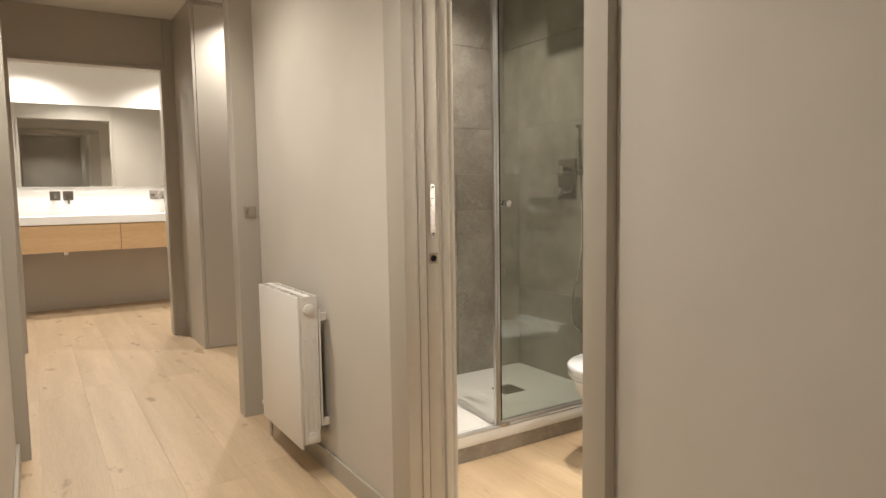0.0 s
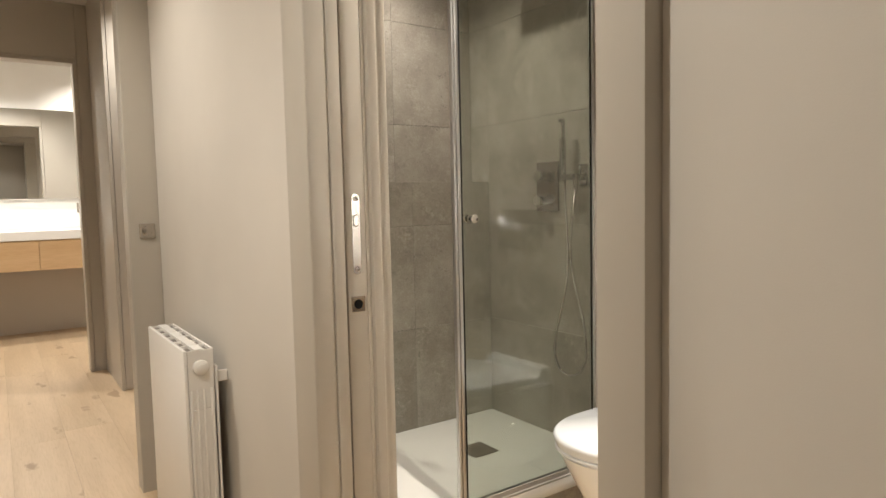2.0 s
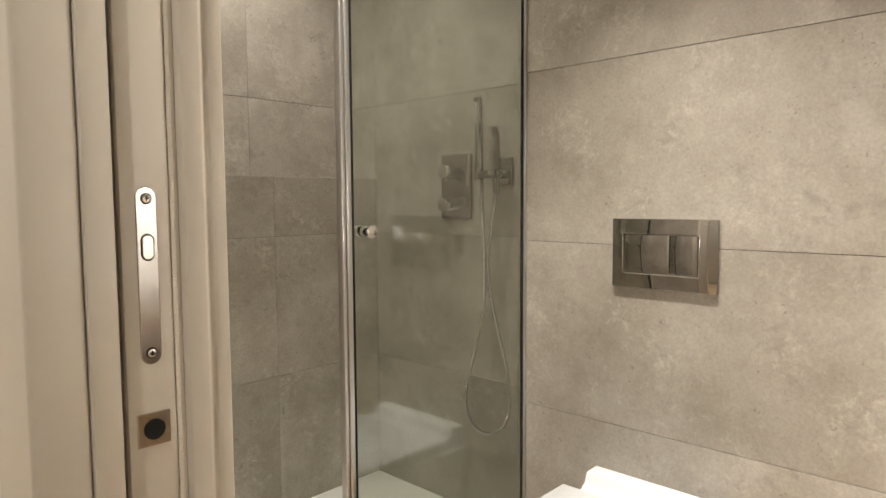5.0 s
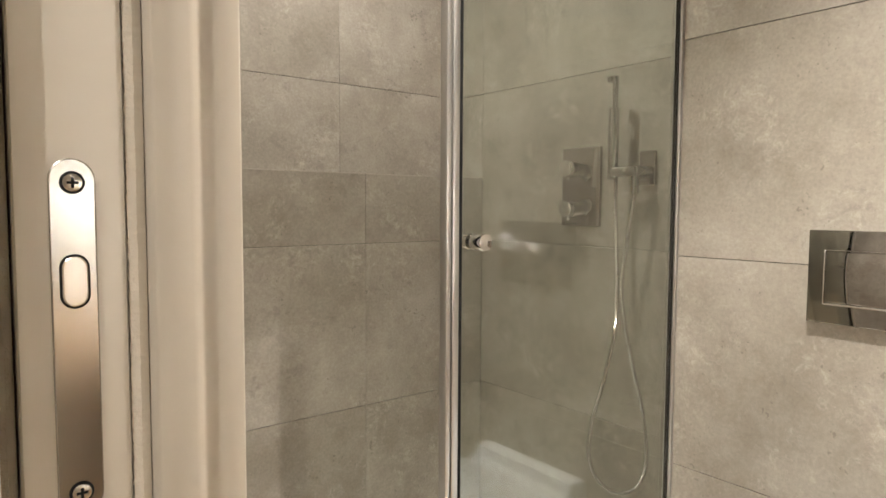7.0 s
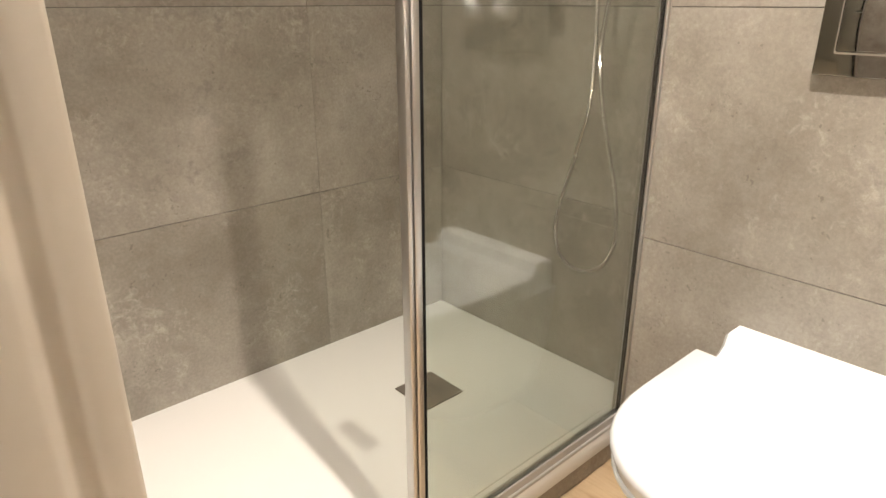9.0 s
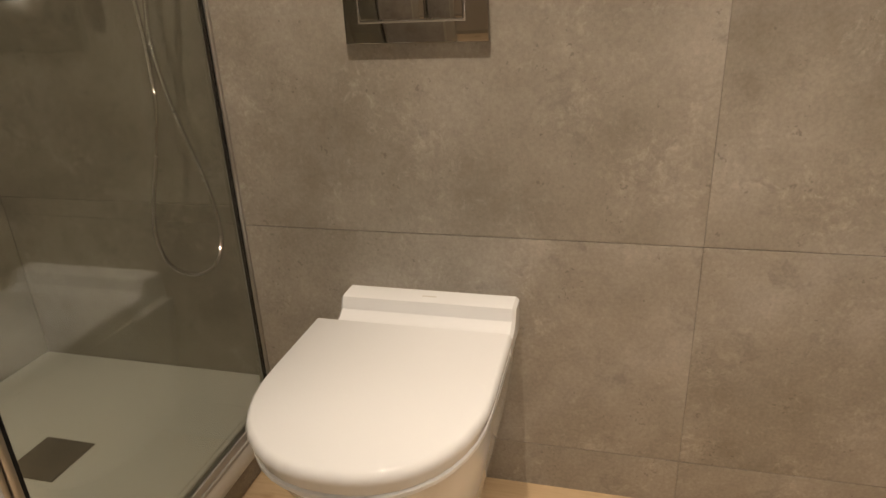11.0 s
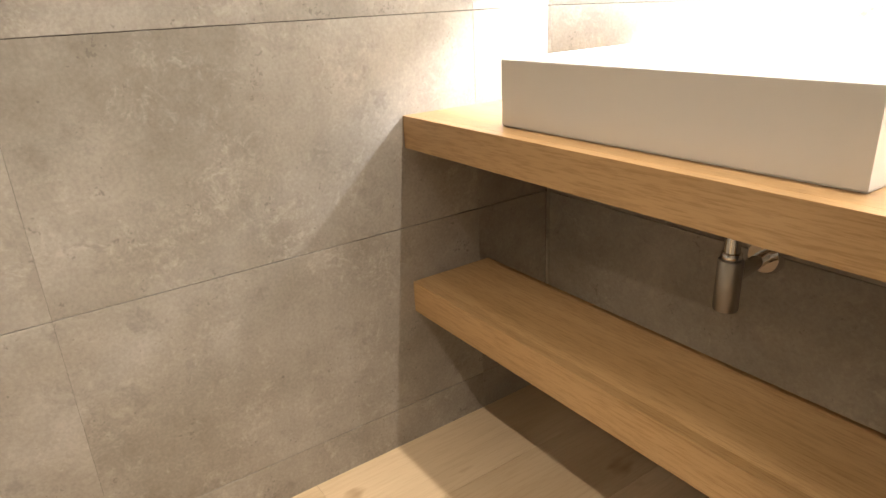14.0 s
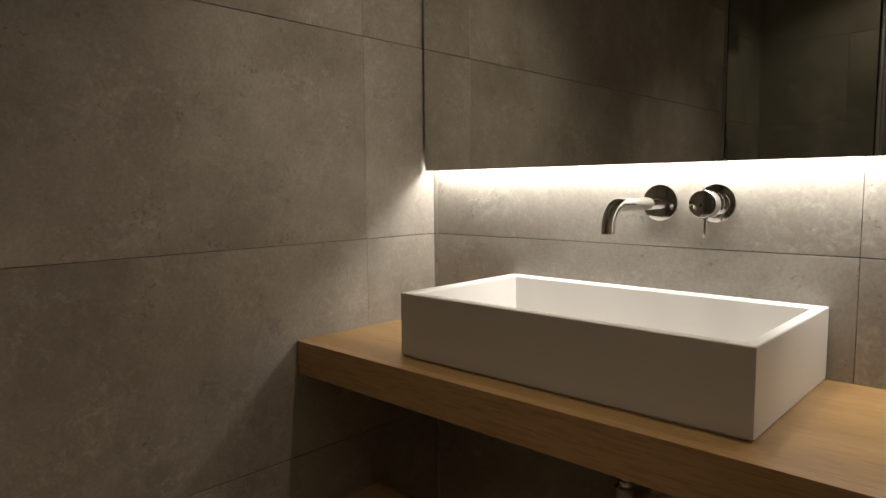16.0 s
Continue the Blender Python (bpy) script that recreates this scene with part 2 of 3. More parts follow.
def add_tube(bm, pts, r, seg=10, ribs=0.0):
    """A round tube swept along points; ribs makes every other ring thinner."""
    pts = [Vector(p) for p in pts]
    side, rings = None, []
    for i, p in enumerate(pts):
        d = (pts[min(i + 1, len(pts) - 1)] - pts[max(i - 1, 0)]).normalized()
        side = d.orthogonal().normalized() if side is None else (side - d * side.dot(d)).normalized()
        up = d.cross(side)
        rad = r * (1 - ribs * (i % 2))
        rings.append([bm.verts.new(p + (side * math.cos(a) + up * math.sin(a)) * rad) for a in [2 * math.pi * k / seg for k in range(seg)]])
    for a, b in zip(rings, rings[1:]):
        for k in range(seg):
            bm.faces.new((a[k], a[(k + 1) % seg], b[(k + 1) % seg], b[k]))
    bm.faces.new(rings[0][::-1])
    bm.faces.new(rings[-1])


def loft_bm(rings, cap0=True, cap1=True):
    bm = bmesh.new()
    vs = [[bm.verts.new(p) for p in ring] for ring in rings]
    n = len(vs[0])
    for a, b in zip(vs, vs[1:]):
        for k in range(n):
            bm.faces.new((a[k], a[(k + 1) % n], b[(k + 1) % n], b[k]))
    if cap0:
        bm.faces.new(vs[0][::-1])
    if cap1:
        bm.faces.new(vs[-1])
    return bm


def mesh_of(name, bm, mat, smooth=None):
    bmesh.ops.recalc_face_normals(bm, faces=bm.faces)
    me = bpy.data.meshes.new(name)
    if smooth is not None:
        for f in bm.faces:
            f.smooth = True
        for e in bm.edges:
            e.smooth = len(e.link_faces) == 2 and e.calc_face_angle(0) < radians(smooth)
    bm.to_mesh(me)
    bm.free()
    me.materials.append(mat)
    return me


def root(name, place, label, category, kind="", group=""):
    e = new(name)
    e.empty_display_size = 0.05
    e.location = place
    return tagged(e, label, category, group, kind)


def part(name, bm, mat, parent=None, label="", smooth=None):
    """Links a bmesh, given in world places, as one mesh object under a thing or a part."""
    ob = new(name, mesh_of(name, bm, mat, smooth))
    if parent is not None:
        up = Matrix.Identity(4)
        o = parent
        chain = []
        while o is not None:
            chain.append(o)
            o = o.parent
        for o in reversed(chain):
            up = up @ o.matrix_parent_inverse @ o.matrix_basis
        ob.parent = parent
        ob.matrix_parent_inverse = up.inverted()
    return tagged(ob, label) if label else ob


def thing(name, bm, mat, label, category, kind="", group="", smooth=None):
    return tagged(part(name, bm, mat, None, "", smooth), label, category, group, kind)


def structure(name, bm, mat, label, category):
    return thing(name, bm, mat, label, category, "structure")


# ---- the rooms ----
XW, XS = 1.200, 1.312          # toilet wall, deeper shower wall
XI = 0.080                     # bathroom face of the corridor wall
YB, YG, YE = 0.200, 2.205, 2.940   # basin wall, shower screen, shower end wall
JOINTS = [0.0, 0.114, 0.570, 1.016, 1.462, 1.908, 2.354, 2.40]
G = 0.006

corridor_floor = structure("floor", box_bm(-2.3, 1.6, -1.6, 7.75, -0.12, -0.0065), M_SEAM, "floor of light oiled oak planks", "floor")
structure("ceiling", box_bm(-2.3, 1.6, -1.6, 5.56, 2.48, 2.60), M_CEIL, "pale painted corridor ceiling", "ceiling")
structure("ceiling_bathroom", box_bm(XI, 1.45, 0.05, 3.2, 2.40, 2.478), M_WALL, "pale painted bathroom ceiling", "ceiling")
structure("ceiling_far", box_bm(-2.3, 1.6, 5.562, 7.75, 2.48, 2.60), M_CEIL, "white ceiling of the second bathroom", "ceiling")

wall_toilet = structure("wall_toilet", box_bm(XW + G, 1.45, 0.05, YG + 0.012, 0, 2.40), M_GROUT, "wall of large grey concrete-look tiles behind the toilet", "wall")
wall_shower = structure("wall_shower", box_bm(XS + G, 1.45, YG + 0.014, 3.2, 0, 2.40), M_GROUT, "grey tiled wall inside the shower", "wall")
wall_basin = structure("wall_basin", box_bm(XI, XW + G - 0.002, 0.05, YB - G, 0, 2.40), M_GROUT, "grey tiled wall behind the basin", "wall")
wall_end = structure("wall_shower_end", box_bm(XI, XS + G - 0.002, YE + 0.13 + G, 3.2, 0, 2.40), M_GROUT, "grey tiled end wall of the shower", "wall")
ledge = structure("shower_ledge", box_bm(XI, XS + G - 0.002, YE + G, YE + 0.13 + G - 0.002, 0, 1.198), M_GROUT, "tiled half-height ledge at the end of the shower", "ledge")

# the wall between corridor and bathroom: solid parts either side of the sliding door
DOOR0, DOOR1, DOORH = 1.090, 1.777, 2.06
structure("wall_corridor_near", box_bm(0.0, XI - 0.004, -1.6, 1.0225, 0, 2.478), M_WALL, "smooth greige painted corridor wall", "wall")
structure("wall_corridor_far", box_bm(-0.060, -0.022, DOOR1 + 0.012, 3.275, 0, 2.478), M_WALL, "smooth greige painted corridor wall behind the radiator", "wall")
structure("wall_pocket_inner", box_bm(0.054, 0.088, DOOR1 + 0.03, 3.275, 0, 2.478), M_WALL, "inner skin of the sliding door pocket", "wall")
structure("wall_header", box_bm(-0.078, XI - 0.004, 1.0235, DOOR1, DOORH + 0.002, 2.478), M_WALL, "painted wall over the sliding door opening", "wall")
structure("wall_left", box_bm(-1.24, -1.122, -1.6, 3.275, 0, 2.478), M_WALL, "smooth greige painted corridor wall", "wall")
structure("wall_behind", box_bm(-2.3, 0.2, -1.75, -1.602, 0, 2.478), M_WALL, "painted wall closing the corridor", "wall")
# inner bathroom lining, tiles seen only in reflections
structure("wall_door_side", box_bm(XI - 0.002, XI + 0.008, YB, DOOR0 - 0.005, 0, 2.398), M_TILE, "grey tiled wall beside the door", "wall")
structure("wall_door_side_far", box_bm(0.090, 0.100, DOOR1 + 0.105, YE, 0, 2.398), M_TILE, "grey tiled wall beside the door", "wall")

# portal across the corridor
PY0, PY1 = 3.280, 3.372
portal = root("door_frame", (-0.6, PY0, 0), "greige lacquered door frame across the corridor", "door frame", "structure")
part("jamb", box_bm(-0.170, -0.030, PY0, PY1, 0, 2.10, 0.003), M_TRIM, portal)
part("jamb", box_bm(-1.160, -1.070, PY0, PY1, 0, 2.10, 0.003), M_TRIM, portal)
part("lintel", box_bm(-1.160, -0.030, PY0, PY1, 2.102, 2.18, 0.003), M_TRIM, portal)
structure("wall_portal", box_bm(-1.24, 1.6, PY0 + 0.01, PY1 - 0.01, 2.182, 2.478), M_WALL, "painted wall over the corridor door frame", "wall")
structure("wall_vestibule_near", box_bm(-0.028, 1.6, PY0 + 0.01, PY1 - 0.01, 0, 2.18), M_WALL, "painted vestibule wall", "wall")
structure("wall_vestibule_right", box_bm(1.10, 1.22, PY1, 4.90, 0, 2.478), M_WALL, "painted vestibule wall", "wall")
structure("wall_vestibule_left", box_bm(-1.32, -1.20, PY0, 5.555, 0, 2.478), M_WALL, "painted vestibule wall", "wall")
# wall with the opening to the second bathroom
FY, FX0, FX1, FH = 5.558, -1.085, -0.101, 2.085
structure("wall_far_right", box_bm(FX1 + 0.028, 1.6, FY, FY + 0.10, 0, 2.478), M_GREY, "grey lacquered wall beside the far doorway", "wall")
structure("wall_far_left", box_bm(-2.3, FX0 - 0.028, FY, FY + 0.10, 0, 2.478), M_GREY, "grey lacquered wall beside the far doorway", "wall")
structure("wall_far_top", box_bm(FX0 - 0.026, FX1 + 0.026, FY, FY + 0.10, FH + 0.028, 2.478), M_GREY, "grey lacquered wall over the far doorway", "wall")
fframe = root("door_frame", (-0.6, FY, 0), "grey lacquered frame of the far doorway", "door frame", "structure")
part("jamb", box_bm(FX1, FX1 + 0.026, FY - 0.006, FY + 0.11, 0, FH, 0.002), M_GREY, fframe)
part("jamb", box_bm(FX0 - 0.026, FX0, FY - 0.006, FY + 0.11, 0, FH, 0.002), M_GREY, fframe)
part("lintel", box_bm(FX0 - 0.026, FX1 + 0.026, FY - 0.006, FY + 0.11, FH + 0.002, FH + 0.026, 0.002), M_GREY, fframe)
# second bathroom
structure("wall_second_back", box_bm(-2.3, 1.6, 7.56, 7.75, 0, 2.478), M_WHITE, "white painted wall of the second bathroom", "wall")
structure("wall_second_left", box_bm(-2.3, -2.0, 5.66, 7.558, 0, 2.478), M_WHITE, "white painted wall of the second bathroom", "wall")
structure("wall_second_right", box_bm(1.3, 1.6, 5.66, 7.558, 0, 2.478), M_WHITE, "white painted wall of the second bathroom", "wall")
# darker sheet over the white wall, its colour stands for the vanity's shade
structure("wall_second_lower", box_bm(-1.998, 1.298, 7.548, 7.558, 0, 0.86), M_GREY, "lower wall under the floating vanity, its shade painted in greige", "wall")


# ---- sliding door, its pocket frame and casings ----
def sliding_door():
    d = root("sliding_door", (0.02, DOOR1, 0), "greige sliding door pushed back into its wall pocket", "door")
    part("door_leaf", box_bm(-0.001, 0.045, DOOR1, 2.60, 0.008, 2.05, 0.003, 2), M_TRIM, d, smooth=40)
    xm = 0.022
    lock = part("lock_plate", stadium_bm(xm, 1.055, 0.0095, 0.083, DOOR1 - 0.0016, DOOR1 + 0.004), M_LOCK, d, "brushed steel lock faceplate with rounded ends")
    for z in (1.127, 0.983):
        s = part("screw", cyl_bm((xm, DOOR1 - 0.0030, z), (xm, DOOR1 + 0.002, z), 0.0042, seg=20, bevel=0.0006), M_STEEL, lock, smooth=40)
        part("screw_recess", cyl_bm((xm, DOOR1 - 0.0020, z), (xm, DOOR1 + 0.002, z), 0.0052, seg=20), M_BLACK, lock)
        bm = bmesh.new()
        add_box(bm, xm - 0.0024, xm + 0.0024, DOOR1 - 0.0033, DOOR1, z - 0.0006, z + 0.0006)
        add_box(bm, xm - 0.0006, xm + 0.0006, DOOR1 - 0.0034, DOOR1, z - 0.0024, z + 0.0024)
        part("screw_slot", bm, M_BLACK, lock)
    part("bolt_slot", stadium_bm(xm, 1.082, 0.0062, 0.0126, DOOR1 - 0.0024, DOOR1 + 0.002), M_BLACK, lock)
    part("bolt", stadium_bm(xm, 1.082, 0.0052, 0.0115, DOOR1 - 0.0032, DOOR1 + 0.002), M_STEEL, lock, "oval bolt end in the faceplate")
    pull = part("finger_pull", box_bm(xm - 0.0155, xm + 0.0155, DOOR1 - 0.0014, DOOR1 + 0.004, 0.894, 0.926, 0.0008), M_STEEL, d, "square steel pull with a round black hole")
    part("pull_hole", cyl_bm((xm, DOOR1 - 0.0024, 0.910), (xm, DOOR1 + 0.001, 0.910), 0.0098, seg=28), M_BLACK, pull, smooth=40)
    return d


def stadium_bm(xc, zc, r, half, y0, y1, n=12):
    """An upright slot-shaped plate, facing along y."""
    out = [(xc + r * math.cos(a), zc + half - r + r * math.sin(a)) for a in [math.pi * k / n for k in range(n + 1)]]
    out += [(xc + r * math.cos(a), zc - half + r + r * math.sin(a)) for a in [math.pi + math.pi * k / n for k in range(n + 1)]]
    b = 0.0006
    small = [(xc + (x - xc) * (1 - b / r), zc + (z - zc) * (1 - b / half)) for x, z in out]
    return loft_bm([[(x, y1, z) for x, z in out], [(x, y0 + b, z) for x, z in out], [(x, y0, z) for x, z in small]])


def profile_bm(outline, z0, z1):
    """A board of one cross-section, standing upright."""
    return loft_bm([[(x, y, z0) for x, y in outline], [(x, y, z1) for x, y in outline]])


def brush_bm(x0, x1, y0, y1, seed):
    """A strip whose front is cut into uneven fibre tufts."""
    rng = random.Random(seed)
    bm = bmesh.new()
    z, rows = 0.0, []
    while z < DOORH:
        d, w = rng.uniform(0, 0.0002), rng.uniform(-0.0003, 0.0003)
        rows.append([bm.verts.new(p) for p in ((x0 + w, y1, z), (x0 + w, y0 + d + 0.001, z), ((x0 + x1) / 2, y0 + d, z), (x1 + w * 0.4, y0 + d + 0.001, z), (x1, y1, z))])
        z += rng.uniform(0.0012, 0.0022)
    for a, b in zip(rows, rows[1:]):
        for k in range(4):
            bm.faces.new((a[k], a[k + 1], b[k + 1], b[k]))
    return bm


sliding_door()
pocket = root("door_lining", (0.0, DOOR1, 0), "greige lacquered lining of the sliding door pocket", "door frame", "structure")
part("casing", box_bm(-0.0815, -0.0350, DOOR1 - 0.008, 1.88, 0, DOORH, 0.004, 3), M_TRIM, pocket, smooth=40)
part("lining", box_bm(-0.0345, -0.0095, DOOR1 - 0.012, 1.86, 0, DOORH, 0.002, 2), M_TRIM, pocket, smooth=40)
part("brush_seal", brush_bm(-0.0092, -0.0022, DOOR1 + 0.006, 1.85, 3), M_BRUSH_DARK, pocket, "dark fibre brush strip in the door slot")
part("brush_seal", brush_bm(0.0454, 0.0536, DOOR1 + 0.001, 1.85, 8), M_BRUSH, pocket, "pale fibre brush strip in the door slot")
part("moulding", profile_bm([(0.0542, 1.86), (0.0542, DOOR1 - 0.0095), (0.0556, DOOR1 - 0.0110), (0.0720, DOOR1 - 0.0105), (0.0745, DOOR1 - 0.0095), (0.0775, DOOR1 - 0.0055),
                             (0.0800, DOOR1 - 0.0040), (0.0850, DOOR1 - 0.0040), (0.0875, DOOR1 - 0.0052), (0.0900, DOOR1 - 0.0060), (0.0980, DOOR1 - 0.0055), (0.1003, DOOR1 - 0.0030), (0.1010, DOOR1), (0.1010, 1.86)], 0, DOORH), M_TRIM, pocket, "moulded greige casing board", 50)
part("pocket_back", box_bm(-0.021, 0.053, 2.70, 2.72, 0, DOORH), M_BLACK, pocket)
right_lining = root("door_lining", (0.05, DOOR0, 0), "greige lacquered closing jamb of the sliding door", "door frame", "structure")
part("casing", box_bm(-0.028, 0.046, 1.0232, DOOR0, 0, DOORH, 0.002, 2), M_TRIM, right_lining, smooth=40)
part("lining", box_bm(0.048, 0.082, 1.0235, DOOR0 - 0.004, 0, DOORH, 0.003, 2), M_TRIM, right_lining, smooth=40)
part("head_lining", box_bm(-0.078, 0.082, DOOR0 + 0.001, DOOR1 - 0.014, DOORH - 0.02, DOORH), M_TRIM, right_lining)

bb = 0.012
structure("baseboard", box_bm(-0.060 - bb, -0.0605, 1.882, 2.43, 0, 0.088, 0.003, 2), M_TRIM, "low greige skirting board", "baseboard")
structure("baseboard_beyond", box_bm(-0.060 - bb, -0.0605, 2.432, 3.278, 0, 0.088, 0.003, 2), M_TRIM, "low greige skirting board under the radiator", "baseboard")
structure("baseboard_near", box_bm(-bb, -0.0005, -1.6, 1.021, 0, 0.088, 0.003, 2), M_TRIM, "low greige skirting board", "baseboard")
structure("baseboard_left", box_bm(-1.1215, -1.108, -1.6, 3.278, 0, 0.088, 0.003, 2), M_TRIM, "low greige skirting board", "baseboard")


# ---- radiator ----
def radiator():
    y0, y1, n = 2.436, 2.924, 6
    w = (y1 - y0) / n
    r = root("radiator", (-0.14, 2.68, 0.12), "white aluminium sectional radiator hung on the corridor wall", "radiator")
    for i in range(n):
        a, b = y0 + i * w + 0.0004, y0 + (i + 1) * w - 0.0004
        bm = bmesh.new()
        add_box(bm, -0.171, -0.104, a, b, 0.140, 0.5545, 0.004)          # water way
        add_box(bm, -0.151, -0.126, a + 0.002, b - 0.002, 0.550, 0.7225)         # middle rib
        add_box(bm, -0.107, -0.101, a + 0.002, b - 0.002, 0.550, 0.7215)         # rear rib
        for q in (a, b - 0.0045):
            add_box(bm, -0.171, -0.103, q, q + 0.0045, 0.555, 0.7200)   # webs between the grille holes
        sec = part("section", bm, M_RAD, r, smooth=40)
        # dark inserts put the shade of the deep grille holes into colour
        shade_inserts = bmesh.new()
        add_box(shade_inserts, -0.170, -0.1515, a + 0.005, b - 0.005, 0.560, 0.7135)
        add_box(shade_inserts, -0.1255, -0.1075, a + 0.005, b - 0.005, 0.560, 0.7135)
        part("grille_shade", shade_inserts, M_DRAIN, sec, "dark grey inserts standing for the shade in the grille holes")
    part("front_panel", box_bm(-0.182, -0.172, y0, y1, 0.125, 0.722, 0.003, 2), M_RAD, r, "flat white front panel", 40)
    part("rear_panel", box_bm(-0.099, -0.092, y0 - 0.004, y1 + 0.004, 0.205, 0.672, 0.002), M_RAD, r)
    for x0, x1 in ((-0.170, -0.161), (-0.152, -0.145), (-0.134, -0.127), (-0.114, -0.104)):
        part("end_fin", box_bm(x0, x1, y0 - 0.0045, y0 + 0.0008, 0.200, 0.610, 0.002, 2), M_RAD, r, smooth=40)
    for z in (0.672, 0.168):
        hub = part("hub", cyl_bm((-0.138, y0 - 0.010, z), (-0.138, y0 + 0.004, z), 0.0215, seg=28, bevel=0.004), M_RAD, r, smooth=40)
        part("plug", cyl_bm((-0.138, y0 - 0.019, z), (-0.138, y0 - 0.010, z), 0.0125, 0.0095, seg=28, bevel=0.002), M_RAD, hub, "round end plug", 40)
    for z in (0.63, 0.21):
        part("wall_bracket", box_bm(-0.091, -0.0605, y0 + 0.012, y0 + 0.020, z - 0.010, z + 0.022, 0.002), M_RAD, r)
    bm = bmesh.new()
    add_cyl(bm, (-0.138, y1, 0.175), (-0.138, y1 + 0.05, 0.175), 0.012, bevel=0.002)
    add_cyl(bm, (-0.175, y1 + 0.035, 0.175), (-0.125, y1 + 0.035, 0.175), 0.010, bevel=0.002)
    part("valve", bm, M_RAD, r, "white lockshield valve", 40)
    part("pipe", cyl_bm((-0.138, y1 + 0.04, 0.0), (-0.138, y1 + 0.04, 0.175), 0.008), M_CHROME, r, "thin chrome pipe into the floor", 40)
    return r


radiator()

sw = root("light_switch", (-0.104, PY0, 1.03), "square steel privacy lock plate on the door frame", "switch")
part("plate", box_bm(-0.132, -0.076, PY0 - 0.004, PY0 - 0.0002, 1.003, 1.059, 0.0015), M_STEEL, sw)
part("dial", cyl_bm((-0.104, PY0 - 0.010, 1.031), (-0.104, PY0 - 0.003, 1.031), 0.019, seg=32, bevel=0.0015), M_STEEL, sw, smooth=40)

# ---- wardrobe in the vestibule ----
wr = root("wardrobe", (0.55, 4.95, 0), "tall grey lacquered built-in wardrobe reaching the ceiling", "wardrobe")
part("side_panel", box_bm(-0.003, 0.017, 4.905, 5.552, 0, 2.478, 0.0015), M_GREY, wr)
part("door", box_bm(0.020, 0.520, 4.905, 4.925, 0.012, 2.452, 0.0015), M_GREY, wr)
part("door", box_bm(0.523, 1.090, 4.905, 4.925, 0.012, 2.452, 0.0015), M_GREY, wr)
part("top_rail", box_bm(0.018, 1.09, 4.912, 4.93, 2.455, 2.478), M_GREY, wr)
part("carcass", box_bm(0.019, 1.09, 4.928, 5.55, 0.0, 2.45), M_GREY, wr)
part("keyhole", cyl_bm((0.235, 4.9025, 0.90), (0.235, 4.91, 0.90), 0.009, seg=20), M_BLACK, wr, "small black keyhole", 40)


# ---- second bathroom ----
def far_tap(x, spout):
    t = root("wall_tap", (x, 7.55, 1.14), "square chrome wall-mounted basin tap", "tap")
    part("plate", box_bm(x - 0.045, x + 0.045, 7.552, 7.5595, 1.095, 1.185, 0.002), M_CHROME, t)
    if spout:
        part("spout", box_bm(x - 0.012, x + 0.012, 7.40, 7.552, 1.125, 1.150, 0.003), M_CHROME, t)
    else:
        bm = bmesh.new()
        add_cyl(bm, (x, 7.50, 1.14), (x, 7.552, 1.14), 0.022)
        add_box(bm, x - 0.008, x + 0.008, 7.495, 7.51, 1.06, 1.14)
        part("lever", bm, M_CHROME, t, smooth=40)


for tx, sp in ((-0.80, True), (-0.685, False), (0.105, True), (0.20, False)):
    far_tap(tx, sp)
fv = root("vanity_cabinet", (-0.4, 7.3, 0.6), "floating light oak vanity cabinet with two drawers", "cabinet")
part("body", box_bm(-1.55, 0.85, 7.09, 7.545, 0.615, 0.868, 0.002), M_OAK_LIGHT, fv)
for a, b in ((-1.55, -0.288), (-0.284, 0.85)):
    part("drawer_front", box_bm(a, b, 7.068, 7.088, 0.612, 0.866, 0.0015), M_OAK_LIGHT, fv)
sinkbm = bmesh.new()
add_box(sinkbm, -1.56, 0.86, 7.06, 7.10, 0.870, 0.950, 0.004)
add_box(sinkbm, -1.56, 0.86, 7.46, 7.545, 0.870, 0.950, 0.004)
add_box(sinkbm, -1.56, 0.86, 7.10, 7.46, 0.870, 0.890)
for a, b in ((-1.56, -1.45), (-0.42, -0.22), (0.70, 0.86)):
    add_box(sinkbm, a, b, 7.099, 7.461, 0.889, 0.949)
thing("trough_sink", sinkbm, M_BASIN, "long white trough sink on the oak vanity", "sink")
for tx in (-0.75, 0.16):
    thing("sink_trap", cyl_bm((tx, 7.2, 0.575), (tx, 7.2, 0.614), 0.024, bevel=0.004), M_CHROME, "chrome trap under the vanity", "pipe", smooth=40)
fm = root("wall_mirror", (-0.4, 7.55, 1.6), "wide frameless wall mirror over the far vanity", "mirror")
part("mirror_glass", box_bm(-1.60, 0.95, 7.53, 7.547, 1.228, 2.035, 0.001), M_MIRROR, fm)
part("backing", box_bm(-1.59, 0.94, 7.548, 7.559, 1.235, 2.028), M_GREY, fm)

# ---- shower ----
TZ = 0.129
tray = root("shower_tray", (0.7, 2.55, 0), "flat white resin shower tray on a tiled plinth", "shower tray")
part("plinth", box_bm(XI + 0.010, XS + G, YG + 0.004, YE + G - 0.001, 0.0, 0.076, 0.0015), M_TILE, tray, "grey tiled plinth")
tb = bmesh.new()
add_box(tb, XI + 0.010, XS - 0.001, YG - 0.014, YE + 0.004, 0.078, TZ - 0.004, 0.004, 2)
add_box(tb, XI + 0.012, XS - 0.001, YG + 0.040, YE + 0.003, TZ - 0.006, TZ, 0.003, 2)
part("basin", tb, M_TRAY, tray, smooth=40)
dr = part("drain_cover", box_bm(0.880, 0.998, 2.516, 2.638, TZ + 0.0002, TZ + 0.004, 0.0012), M_DRAIN, tray, "square grey metal drain cover")
